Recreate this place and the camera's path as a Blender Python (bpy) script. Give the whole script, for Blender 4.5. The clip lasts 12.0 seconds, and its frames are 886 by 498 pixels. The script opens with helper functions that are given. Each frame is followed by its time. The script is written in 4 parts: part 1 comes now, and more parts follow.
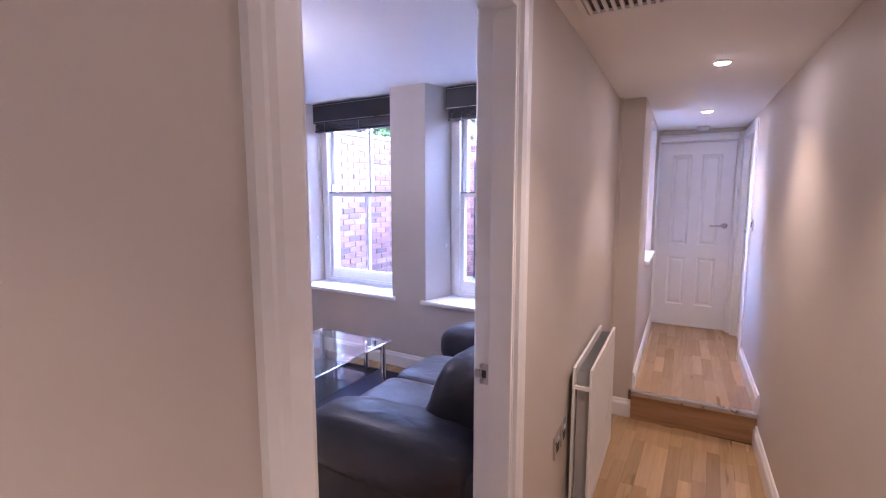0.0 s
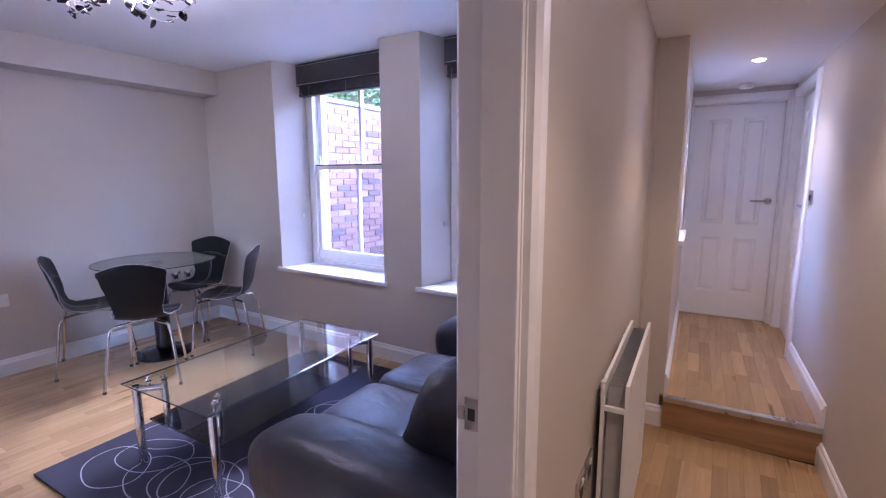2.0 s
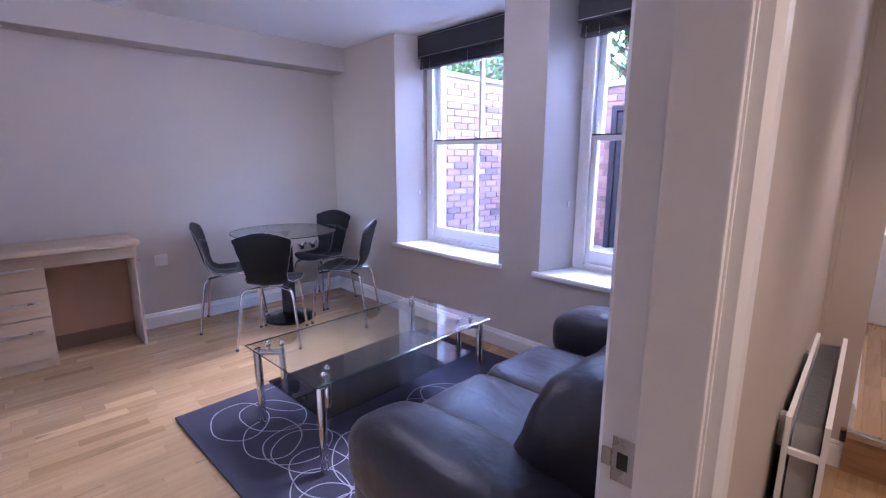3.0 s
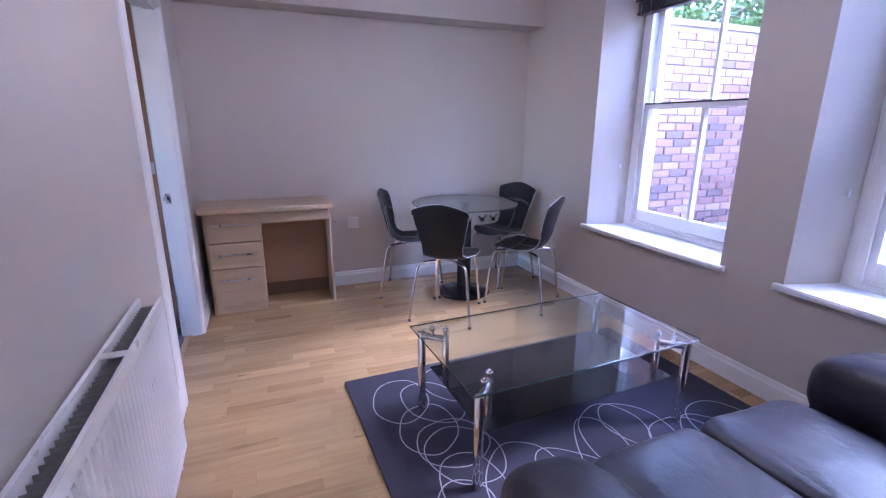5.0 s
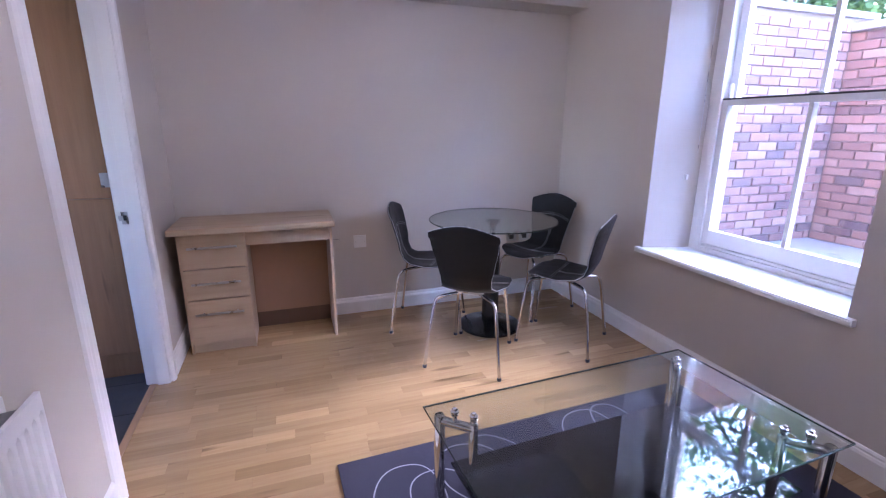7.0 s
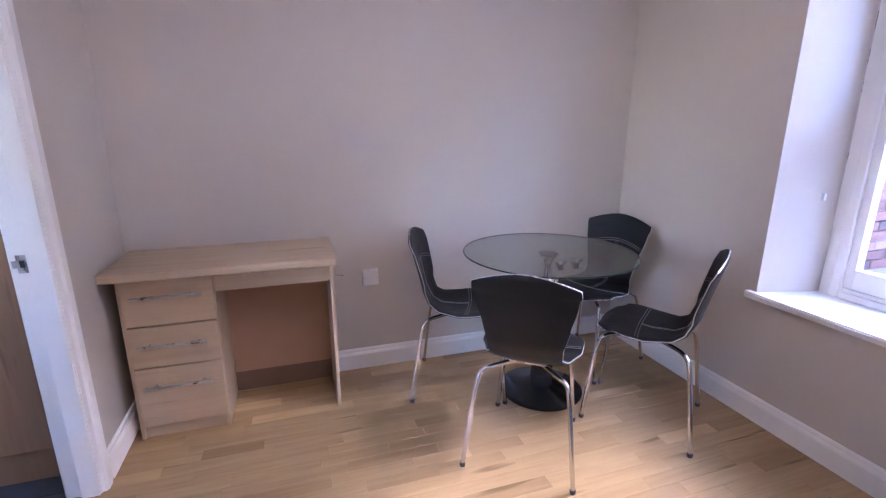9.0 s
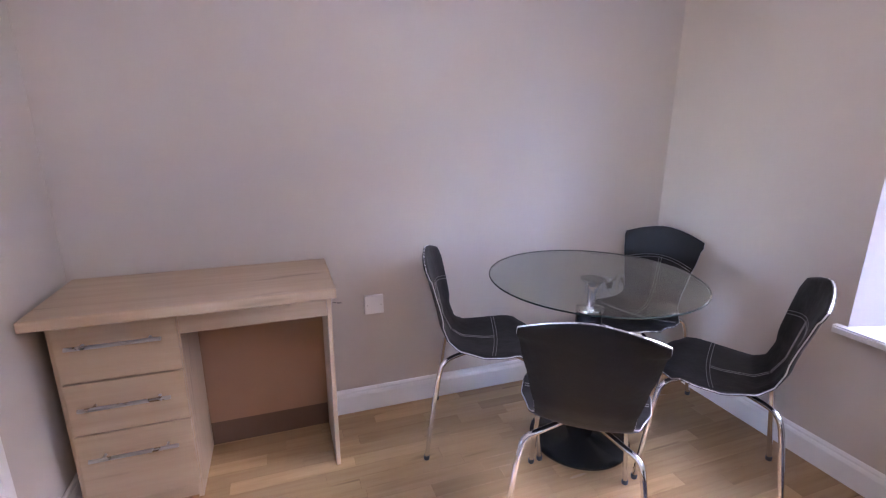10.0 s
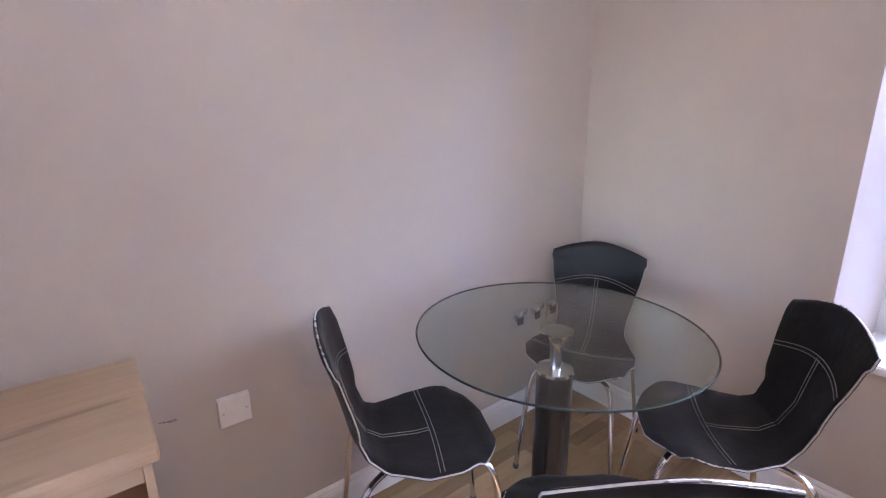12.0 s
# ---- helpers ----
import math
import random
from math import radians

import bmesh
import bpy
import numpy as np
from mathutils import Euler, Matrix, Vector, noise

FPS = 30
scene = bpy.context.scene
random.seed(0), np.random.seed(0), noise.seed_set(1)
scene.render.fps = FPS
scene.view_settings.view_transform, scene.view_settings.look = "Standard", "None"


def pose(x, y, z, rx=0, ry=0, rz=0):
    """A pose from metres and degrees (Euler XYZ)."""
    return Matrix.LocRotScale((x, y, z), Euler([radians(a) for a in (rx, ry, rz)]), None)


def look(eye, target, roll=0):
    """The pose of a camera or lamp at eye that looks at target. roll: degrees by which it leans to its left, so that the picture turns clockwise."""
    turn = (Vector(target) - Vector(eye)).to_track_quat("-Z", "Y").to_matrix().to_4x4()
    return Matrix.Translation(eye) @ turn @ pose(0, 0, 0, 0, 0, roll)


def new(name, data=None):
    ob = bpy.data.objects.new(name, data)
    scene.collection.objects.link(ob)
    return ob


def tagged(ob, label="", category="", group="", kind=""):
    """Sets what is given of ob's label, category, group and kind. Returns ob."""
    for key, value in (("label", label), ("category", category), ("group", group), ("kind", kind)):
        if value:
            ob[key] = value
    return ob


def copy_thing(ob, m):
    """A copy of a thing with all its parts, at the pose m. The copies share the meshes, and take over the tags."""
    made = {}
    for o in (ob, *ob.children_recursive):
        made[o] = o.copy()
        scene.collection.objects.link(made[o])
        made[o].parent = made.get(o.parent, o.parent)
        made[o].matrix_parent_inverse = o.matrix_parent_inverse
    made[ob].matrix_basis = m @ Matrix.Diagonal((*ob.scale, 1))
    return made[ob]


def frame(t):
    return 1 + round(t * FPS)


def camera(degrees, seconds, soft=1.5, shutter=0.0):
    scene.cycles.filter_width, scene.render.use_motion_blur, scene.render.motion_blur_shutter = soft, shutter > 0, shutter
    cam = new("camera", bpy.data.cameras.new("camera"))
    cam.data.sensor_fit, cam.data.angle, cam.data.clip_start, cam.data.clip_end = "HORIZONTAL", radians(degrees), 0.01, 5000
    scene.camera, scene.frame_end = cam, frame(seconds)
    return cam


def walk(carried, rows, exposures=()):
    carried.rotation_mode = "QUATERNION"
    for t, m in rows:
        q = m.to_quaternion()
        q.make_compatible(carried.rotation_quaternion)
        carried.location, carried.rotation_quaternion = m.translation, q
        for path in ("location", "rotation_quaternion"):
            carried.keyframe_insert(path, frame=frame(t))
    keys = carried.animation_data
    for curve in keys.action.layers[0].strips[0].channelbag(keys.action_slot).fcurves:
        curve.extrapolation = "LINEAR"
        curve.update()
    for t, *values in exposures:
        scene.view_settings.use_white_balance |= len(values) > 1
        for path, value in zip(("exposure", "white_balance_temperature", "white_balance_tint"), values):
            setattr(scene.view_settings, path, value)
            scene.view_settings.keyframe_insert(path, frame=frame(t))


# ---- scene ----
cam = camera(87.9, 12.0, soft=1.2)
PATH = [
    (0, (0.318, 0.25, 1.466), (-0.685, 1.964, 1.226), 0.0),
    (0.5, (0.306, 0.386, 1.445), (-0.58, 2.163, 1.205), -0.1),
    (1, (0.278, 0.509, 1.421), (-0.596, 2.29, 1.172), -0.0),
    (1.5, (0.219, 0.609, 1.395), (-0.694, 2.365, 1.107), -0.1),
    (2, (0.142, 0.714, 1.372), (-0.894, 2.397, 1.061), -0.2),
    (2.5, (0.067, 0.794, 1.353), (-1.148, 2.345, 1.008), -0.2),
    (3, (0.001, 0.865, 1.328), (-1.406, 2.231, 0.939), 0.1),
    (3.5, (-0.064, 0.934, 1.3), (-1.681, 2.03, 0.872), -0.0),
    (3.7, (-0.086, 0.954, 1.299), (-1.759, 1.953, 0.851), -0.2),
    (5.3, (-0.38, 1.101, 1.331), (-2.185, 1.783, 0.804), 0.3),
    (5.5, (-0.433, 1.119, 1.33), (-2.24, 1.794, 0.803), 0.2),
    (6, (-0.58, 1.181, 1.322), (-2.393, 1.841, 0.793), 0.2),
    (6.5, (-0.757, 1.245, 1.325), (-2.577, 1.886, 0.798), 0.2),
    (7, (-0.904, 1.27, 1.327), (-2.732, 1.895, 0.807), 0.2),
    (9, (-1.683, 1.366, 1.309), (-3.523, 1.969, 0.809), 0.1),
    (9.5, (-1.912, 1.371, 1.328), (-3.74, 1.991, 0.806), 0.4),
    (10, (-2.122, 1.375, 1.312), (-3.945, 2.02, 0.802), 0.3),
    (10.5, (-2.317, 1.387, 1.334), (-4.112, 2.101, 0.814), 0.2),
    (11, (-2.485, 1.447, 1.3), (-4.239, 2.265, 0.796), -0.0),
    (11.5, (-2.673, 1.486, 1.286), (-4.337, 2.49, 0.815), -0.4),
    (12, (-2.787, 1.5, 1.304), (-4.319, 2.683, 0.801), -0.5),
]

EXPOSURE = [(0.0, 6.12, 5230, 40), (1.5, 5.78, 5190, 39), (3.7, 5.84, 5040, 36.5), (7.2, 5.82, 5350, 35), (9.5, 6.15, 5600, 33), (12.0, 6.23, 5970, 31.5)]
walk(cam, [(t, look(eye, target, roll)) for t, eye, target, roll in PATH], EXPOSURE)

# ---- light ----
world = bpy.data.worlds.new("sky")
scene.world = world
world.use_nodes = True
wn = world.node_tree
sky = wn.nodes.new("ShaderNodeTexSky")
sky.sky_type = 'NISHITA'
sky.sun_disc = False
sky.sun_elevation = radians(34)
sky.sun_rotation = radians(13)
sky.dust_density = 1.0
wn.nodes["Background"].inputs["Strength"].default_value = 0.15
wn.links.new(sky.outputs["Color"], wn.nodes["Background"].inputs["Color"])

sun_data = bpy.data.lights.new("sun", 'SUN')
sun_data.energy, sun_data.angle, sun_data.color = 0.42, radians(30), (1.0, 0.98, 0.96)
sun = new("sun", sun_data)
sun.matrix_world = look((0, 0, 20), (-1.87, -8.08, 14.41))


# ---- materials ----
def srgb(r, g, b):
    return tuple(((c / 255 + 0.055) / 1.055) ** 2.4 if c > 10 else c / 255 / 12.92 for c in (r, g, b)) + (1,)


class Mat:
    """A small builder of node materials."""

    def __init__(self, name, color, rough=0.5, metal=0.0):
        self.m = bpy.data.materials.new(name)
        self.m.use_nodes = True
        self.t = self.m.node_tree
        self.b = self.t.nodes["Principled BSDF"]
        self.b.inputs["Base Color"].default_value = color
        self.b.inputs["Roughness"].default_value = rough
        self.b.inputs["Metallic"].default_value = metal
        self.c = color
        self.co = None

    def node(self, kind, **values):
        n = self.t.nodes.new(kind)
        for k, v in values.items():
            if k in n.inputs:
                n.inputs[k].default_value = v
        return n

    def coords(self, scale=(1, 1, 1), world_space=False):
        src = self.node("ShaderNodeNewGeometry").outputs["Position"] if world_space else self.node("ShaderNodeTexCoord").outputs["Object"]
        mp = self.node("ShaderNodeMapping")
        mp.inputs["Scale"].default_value = scale
        self.t.links.new(src, mp.inputs["Vector"])
        return mp.outputs["Vector"]

    def noise(self, scale, detail=3.0, rough=0.5, vec=None):
        n = self.node("ShaderNodeTexNoise", Scale=scale, Detail=detail, Roughness=rough)
        self.t.links.new(vec or self.coords(), n.inputs["Vector"])
        return n.outputs["Fac"]

    def ramp(self, fac, stops):
        r = self.node("ShaderNodeValToRGB")
        e = r.color_ramp.elements
        e[0].position, e[0].color = stops[0]
        e[1].position, e[1].color = stops[-1]
        for p, c in stops[1:-1]:
            x = e.new(p)
            x.color = c
        self.t.links.new(fac, r.inputs["Fac"])
        return r.outputs["Color"]

    def mix(self, fac, a, b, how='MIX'):
        n = self.node("ShaderNodeMix")
        n.data_type, n.blend_type = 'RGBA', how
        for sock, v in ((0, fac), (6, a), (7, b)):
            if isinstance(v, bpy.types.NodeSocket):
                self.t.links.new(v, n.inputs[sock])
            else:
                n.inputs[sock].default_value = v
        return n.outputs[2]

    def base(self, c):
        self.t.links.new(c, self.b.inputs["Base Color"])
        return self

    def rough(self, fac, lo, hi):
        n = self.node("ShaderNodeMapRange")
        n.inputs["To Min"].default_value, n.inputs["To Max"].default_value = lo, hi
        self.t.links.new(fac, n.inputs["Value"])
        self.t.links.new(n.outputs["Result"], self.b.inputs["Roughness"])
        return self

    def bump(self, fac, strength=0.2, dist=0.002):
        n = self.node("ShaderNodeBump", Strength=strength, Distance=dist)
        self.t.links.new(fac, n.inputs["Height"])
        if self.b.inputs["Normal"].links:
            self.t.links.new(self.b.inputs["Normal"].links[0].from_socket, n.inputs["Normal"])
        self.t.links.new(n.outputs["Normal"], self.b.inputs["Normal"])
        return self


def shade(c, k):
    return tuple(min(1, x * k) for x in c[:3]) + (1,)


def painted(name, color, rough=0.55, speck=0.05):
    """Rolled emulsion or gloss paint, a little uneven."""
    m = Mat(name, color, rough)
    v = m.coords(world_space=True)
    m.base(m.mix(m.noise(1.7, 4, 0.6, v), shade(color, 1 - speck), shade(color, 1 + speck)))
    m.rough(m.noise(5, 3, 0.5, v), rough - 0.08, rough + 0.08)
    m.bump(m.noise(420, 2, 0.5, v), 0.10, 0.0006)
    m.bump(m.noise(9, 3, 0.5, v), 0.10, 0.003)
    return m.m


def oak(name, dark, light, rough=0.3, per="object", axis=1, grain_k=0.85, pale=1.18):
    """Lacquered oak; each strip takes its own tone."""
    m = Mat(name, light, rough)
    rnd = m.node("ShaderNodeObjectInfo").outputs["Random"] if per == "object" else m.node("ShaderNodeNewGeometry").outputs["Random Per Island"]
    geo = m.node("ShaderNodeNewGeometry")
    shift = m.node("ShaderNodeVectorMath")
    shift.operation = 'MULTIPLY_ADD'
    comb = m.node("ShaderNodeCombineXYZ")
    for k in range(3):
        m.t.links.new(rnd, comb.inputs[k])
    m.t.links.new(comb.outputs[0], shift.inputs[0])
    shift.inputs[1].default_value = (37, 53, 71)
    m.t.links.new(geo.outputs["Position"], shift.inputs[2])
    mp = m.node("ShaderNodeMapping")
    sc = [34, 34, 34]
    sc[axis] = 2.2
    mp.inputs["Scale"].default_value = sc
    m.t.links.new(shift.outputs[0], mp.inputs["Vector"])
    grain = m.noise(1.0, 6, 0.62, mp.outputs["Vector"])
    mp2 = m.node("ShaderNodeMapping")
    sc2 = [9, 9, 9]
    sc2[axis] = 1.0
    mp2.inputs["Scale"].default_value = sc2
    m.t.links.new(shift.outputs[0], mp2.inputs["Vector"])
    cloud = m.noise(1.0, 3, 0.5, mp2.outputs["Vector"])
    mid = tuple((a + b) / 2 for a, b in zip(dark, light))
    tone = m.ramp(rnd, [(0.0, dark), (0.12, mid), (0.86, light), (0.93, shade(light, pale)), (1.0, shade(light, pale))])
    grained = m.node("ShaderNodeMix")
    grained.data_type, grained.blend_type = 'RGBA', 'MULTIPLY'
    grained.inputs[0].default_value = grain_k
    m.t.links.new(tone, grained.inputs[6])
    m.t.links.new(m.ramp(grain, [(0.28, (0.62, 0.55, 0.48, 1)), (0.6, (1, 1, 1, 1))]), grained.inputs[7])
    knots = m.noise(2.3, 2, 0.4, mp2.outputs["Vector"])
    out = m.mix(m.ramp(knots, [(0.24, (1, 1, 1, 1)), (0.33, (0, 0, 0, 1))]), grained.outputs[2], shade(dark, 0.55))
    out = m.mix(m.ramp(cloud, [(0.3, (0, 0, 0, 1)), (0.8, (0.45, 0.45, 0.45, 1))]), out, mid)
    m.base(out)
    m.rough(cloud, rough - 0.06, rough + 0.12)
    m.bump(grain, 0.12, 0.0008)
    return m.m


def plain(name, color, rough, metal=0.0, noise_scale=60, amount=0.06, bump=0.05):
    m = Mat(name, color, rough, metal)
    f = m.noise(noise_scale, 3)
    m.base(m.mix(f, shade(color, 1 - amount), shade(color, 1 + amount)))
    m.rough(m.noise(noise_scale / 5, 3), max(0.02, rough - 0.05), rough + 0.06)
    if bump:
        m.bump(f, bump, 0.0006)
    return m.m


def leather(name, color, rough, shine=0.5, creases=0.0):
    m = Mat(name, color, rough)
    m.b.inputs["Specular IOR Level"].default_value = shine
    v = m.node("ShaderNodeTexVoronoi", Scale=420.0)
    m.t.links.new(m.coords(), v.inputs["Vector"])
    big = m.noise(6, 5, 0.6)
    m.base(m.mix(big, shade(color, 0.75), shade(color, 1.3)))
    m.rough(m.noise(18, 4, 0.6), rough - 0.08, rough + 0.14)
    m.bump(v.outputs["Distance"], 0.18, 0.0006)
    m.bump(big, 0.5, 0.012)
    if creases:
        # long pulled folds, sharp at the valley
        n = m.noise(1.0, 3, 0.55, m.coords((2.6, 8.0, 5.0)))
        fold = m.ramp(n, [(0.40, (1, 1, 1, 1)), (0.495, (0, 0, 0, 1)), (0.60, (1, 1, 1, 1))])
        m.bump(fold, creases, 0.010)
    return m.m


def schlick(m):
    """How strongly a thin sheet mirrors: little straight on, all at grazing."""
    lw = m.node("ShaderNodeLayerWeight", Blend=0.5)
    p = m.node("ShaderNodeMath")
    p.operation = 'POWER'
    p.inputs[1].default_value = 5.0
    m.t.links.new(lw.outputs["Facing"], p.inputs[0])
    q = m.node("ShaderNodeMapRange")
    q.inputs["To Min"].default_value = 0.06
    q.inputs["To Max"].default_value = 1.0
    m.t.links.new(p.outputs[0], q.inputs["Value"])
    return q.outputs["Result"]


def pane_glass(name):
    """Thin window glass: clear, with a reflection that grows towards grazing."""
    m = Mat(name, (1, 1, 1, 1), 0.0)
    tr = m.node("ShaderNodeBsdfTransparent")
    tr.inputs["Color"].default_value = (0.95, 0.97, 0.96, 1)
    gl = m.node("ShaderNodeBsdfGlossy", Roughness=0.01)
    mx = m.node("ShaderNodeMixShader")
    m.t.links.new(schlick(m), mx.inputs[0])
    m.t.links.new(tr.outputs[0], mx.inputs[1])
    m.t.links.new(gl.outputs[0], mx.inputs[2])
    m.t.links.new(mx.outputs[0], m.t.nodes["Material Output"].inputs["Surface"])
    return m.m


def tinted_glass(name, color):
    """Thin tinted glass sheet of a table: see-through, glossy."""
    m = Mat(name, color, 0.0)
    tr = m.node("ShaderNodeBsdfTransparent")
    tr.inputs["Color"].default_value = color
    gl = m.node("ShaderNodeBsdfGlossy", Roughness=0.004)
    mx = m.node("ShaderNodeMixShader")
    m.t.links.new(schlick(m), mx.inputs[0])
    m.t.links.new(tr.outputs[0], mx.inputs[1])
    m.t.links.new(gl.outputs[0], mx.inputs[2])
    m.t.links.new(mx.outputs[0], m.t.nodes["Material Output"].inputs["Surface"])
    return m.m


def glow(name, color, strength):
    m = Mat(name, color, 0.4)
    m.b.inputs["Emission Color"].default_value = color
    m.b.inputs["Emission Strength"].default_value = strength
    return m.m


def brick_mat(name, per):
    m = Mat(name, (0.3, 0.12, 0.08, 1), 0.85)
    rnd = m.node("ShaderNodeObjectInfo").outputs["Random"] if per == "object" else m.node("ShaderNodeNewGeometry").outputs["Random Per Island"]
    tone = m.ramp(rnd, [(0.0, (0.15, 0.11, 0.115, 1)), (0.15, (0.20, 0.13, 0.125, 1)), (0.28, (0.30, 0.17, 0.145, 1)), (0.75, (0.40, 0.24, 0.20, 1)), (1.0, (0.46, 0.33, 0.28, 1))])
    v = m.coords(world_space=True)
    n = m.noise(38, 5, 0.65, v)
    m.base(m.mix(m.ramp(n, [(0.4, (0, 0, 0, 1)), (0.75, (0.55, 0.55, 0.55, 1))]), tone, (0.33, 0.23, 0.20, 1)))
    m.bump(m.noise(120, 4, 0.6, v), 0.5, 0.003)
    return m.m


WALL = painted("wall_paint_beige", (0.58, 0.525, 0.465, 1), 0.62, 0.025)
CEIL = painted("ceiling_paint_white", (0.84, 0.83, 0.815, 1), 0.7, 0.015)
WHITE = painted("white_gloss_paint", (0.83, 0.82, 0.80, 1), 0.32, 0.02)
OAK_P = oak("oak_strip", (0.30, 0.192, 0.092, 1), (0.46, 0.305, 0.152, 1), 0.20, "object", 1, 0.55, 1.2)
OAK_S = oak("oak_strip_far", (0.30, 0.192, 0.092, 1), (0.46, 0.305, 0.152, 1), 0.20, "island", 1, 0.55, 1.2)
OAK_R = oak("oak_riser", (0.34, 0.19, 0.09, 1), (0.42, 0.25, 0.12, 1), 0.38, "object", 0)
BEECH = oak("light_wood_laminate", (0.47, 0.345, 0.225, 1), (0.53, 0.40, 0.27, 1), 0.42, "object", 1, 0.4, 1.03)
BEECH_V = oak("light_wood_laminate_upright", (0.47, 0.345, 0.225, 1), (0.53, 0.40, 0.27, 1), 0.42, "object", 2, 0.4, 1.03)
BACKBOARD = plain("brown_backboard", (0.40, 0.235, 0.14, 1), 0.6, 0, 12, 0.05)
FOOTBROWN = plain("dark_brown_strip", (0.17, 0.10, 0.062, 1), 0.6, 0, 12, 0.06)
KITCHEN = oak("kitchen_wood", (0.27, 0.145, 0.07, 1), (0.36, 0.20, 0.10, 1), 0.42, "object", 2, 0.5, 1.0)
SLATE = plain("slate_tile", (0.055, 0.06, 0.07, 1), 0.35, 0, 14, 0.3, 0.2)
CHROME = plain("chrome", (0.75, 0.75, 0.76, 1), 0.10, 1.0, 20, 0.03, 0)
STEEL = plain("brushed_steel", (0.55, 0.54, 0.53, 1), 0.28, 1.0, 90, 0.05, 0.03)
LEATHER = leather("black_leather", (0.022, 0.0215, 0.032, 1), 0.34, 0.6, 0.10)
SEATHIDE = leather("black_seat_leather", (0.009, 0.0088, 0.0098, 1), 0.44, 0.3)
PIPING = plain("silver_piping", (0.62, 0.62, 0.64, 1), 0.28, 0.6, 60, 0.04, 0)
THREAD = plain("white_thread", (0.34, 0.335, 0.33, 1), 0.8, 0, 300, 0.1, 0)
BLACK = plain("black_lacquer", (0.012, 0.012, 0.013, 1), 0.18, 0, 30, 0.1, 0.02)
DARKSLAT = plain("dark_wood_slat", (0.022, 0.018, 0.019, 1), 0.32, 0, 50, 0.2, 0.05)
RADPAINT = painted("radiator_enamel", (0.80, 0.80, 0.79, 1), 0.30, 0.015)
RADDARK = plain("convector_steel", (0.42, 0.42, 0.42, 1), 0.45, 0.2, 30, 0.1, 0.05)
PLASTIC = plain("white_plastic", (0.80, 0.79, 0.77, 1), 0.35, 0, 30, 0.02, 0.01)
DARKHOLE = plain("dark_plastic_and_gaps", (0.03, 0.03, 0.03, 1), 0.5, 0, 30, 0.1, 0)
TABLEGLASS = tinted_glass("clear_table_glass", (0.86, 0.90, 0.885, 1))
TABLETOP2 = tinted_glass("clear_coffee_glass", (0.89, 0.92, 0.91, 1))
SMOKED = tinted_glass("smoked_black_glass", (0.40, 0.40, 0.43, 1))
GLASSEDGE = plain("green_glass_edge", (0.02, 0.035, 0.032, 1), 0.08, 0, 40, 0.1, 0)
PANE = pane_glass("window_glass")
SPOT = glow("lit_spot_lens", (1.0, 0.86, 0.66, 1), 4.0)
BULB = glow("lit_halogen_bulb", (1.0, 0.93, 0.86, 1), 18.0)
BRICK_P = brick_mat("brick", "object")
BRICK_S = brick_mat("brick_far", "island")
MORTAR = plain("mortar", (0.33, 0.28, 0.26, 1), 0.95, 0, 60, 0.2, 0.4)
SCREED = plain("screed", (0.10, 0.075, 0.05, 1), 0.9, 0, 40, 0.2, 0.2)
PAVING = plain("paving", (0.30, 0.29, 0.28, 1), 0.9, 0, 9, 0.25, 0.4)
DARKPAINT = plain("dark_grey_boards", (0.014, 0.0145, 0.020, 1), 0.6, 0, 14, 0.3, 0.3)
STONE = plain("stone_coping", (0.42, 0.40, 0.37, 1), 0.9, 0, 12, 0.2, 0.4)
BARK = plain("bark", (0.12, 0.09, 0.06, 1), 0.95, 0, 16, 0.4, 0.8)


def leaf_mat():
    m = Mat("leaf", (0.08, 0.15, 0.04, 1), 0.5)
    r = m.node("ShaderNodeNewGeometry").outputs["Random Per Island"]
    m.base(m.ramp(r, [(0.0, (0.035, 0.08, 0.02, 1)), (0.6, (0.08, 0.16, 0.035, 1)), (1.0, (0.15, 0.24, 0.06, 1))]))
    m.b.inputs["Subsurface Weight"].default_value = 0.0
    return m.m


LEAF = leaf_mat()


def rug_mat():
    m = Mat("rug_pile_dark", (0.018, 0.017, 0.028, 1), 0.95)
    f = m.noise(300, 3, 0.7)
    m.base(m.mix(f, (0.020, 0.019, 0.032, 1), (0.055, 0.052, 0.080, 1)))
    m.bump(f, 0.6, 0.004)
    return m.m


RUG = rug_mat()
RUGLINE = plain("rug_pile_grey", (0.34, 0.33, 0.38, 1), 0.95, 0, 260, 0.25, 0.6)


# ---- mesh helpers ----
def part(name, bm, material, parent=None, label="", smooth=False, m=None):
    """Links a bmesh as one mesh object, under a parent if one is given."""
    me = bpy.data.meshes.new(name)
    bmesh.ops.recalc_face_normals(bm, faces=bm.faces)
    if smooth:
        for f in bm.faces:
            f.smooth = True
        for e in bm.edges:
            if len(e.link_faces) == 2 and e.calc_face_angle(0) > 0.7:
                e.smooth = False
    bm.to_mesh(me)
    bm.free()
    me.materials.append(material)
    ob = new(name, me)
    if parent is not None:
        ob.parent = parent
    if m is not None:
        ob.matrix_basis = m
    if label:
        ob["label"] = label
    return ob


def thing(name, label, category, m=None, group=""):
    ob = new(name)
    ob.empty_display_size = 0.1
    if m is not None:
        ob.matrix_basis = m
    return tagged(ob, label, category, group)


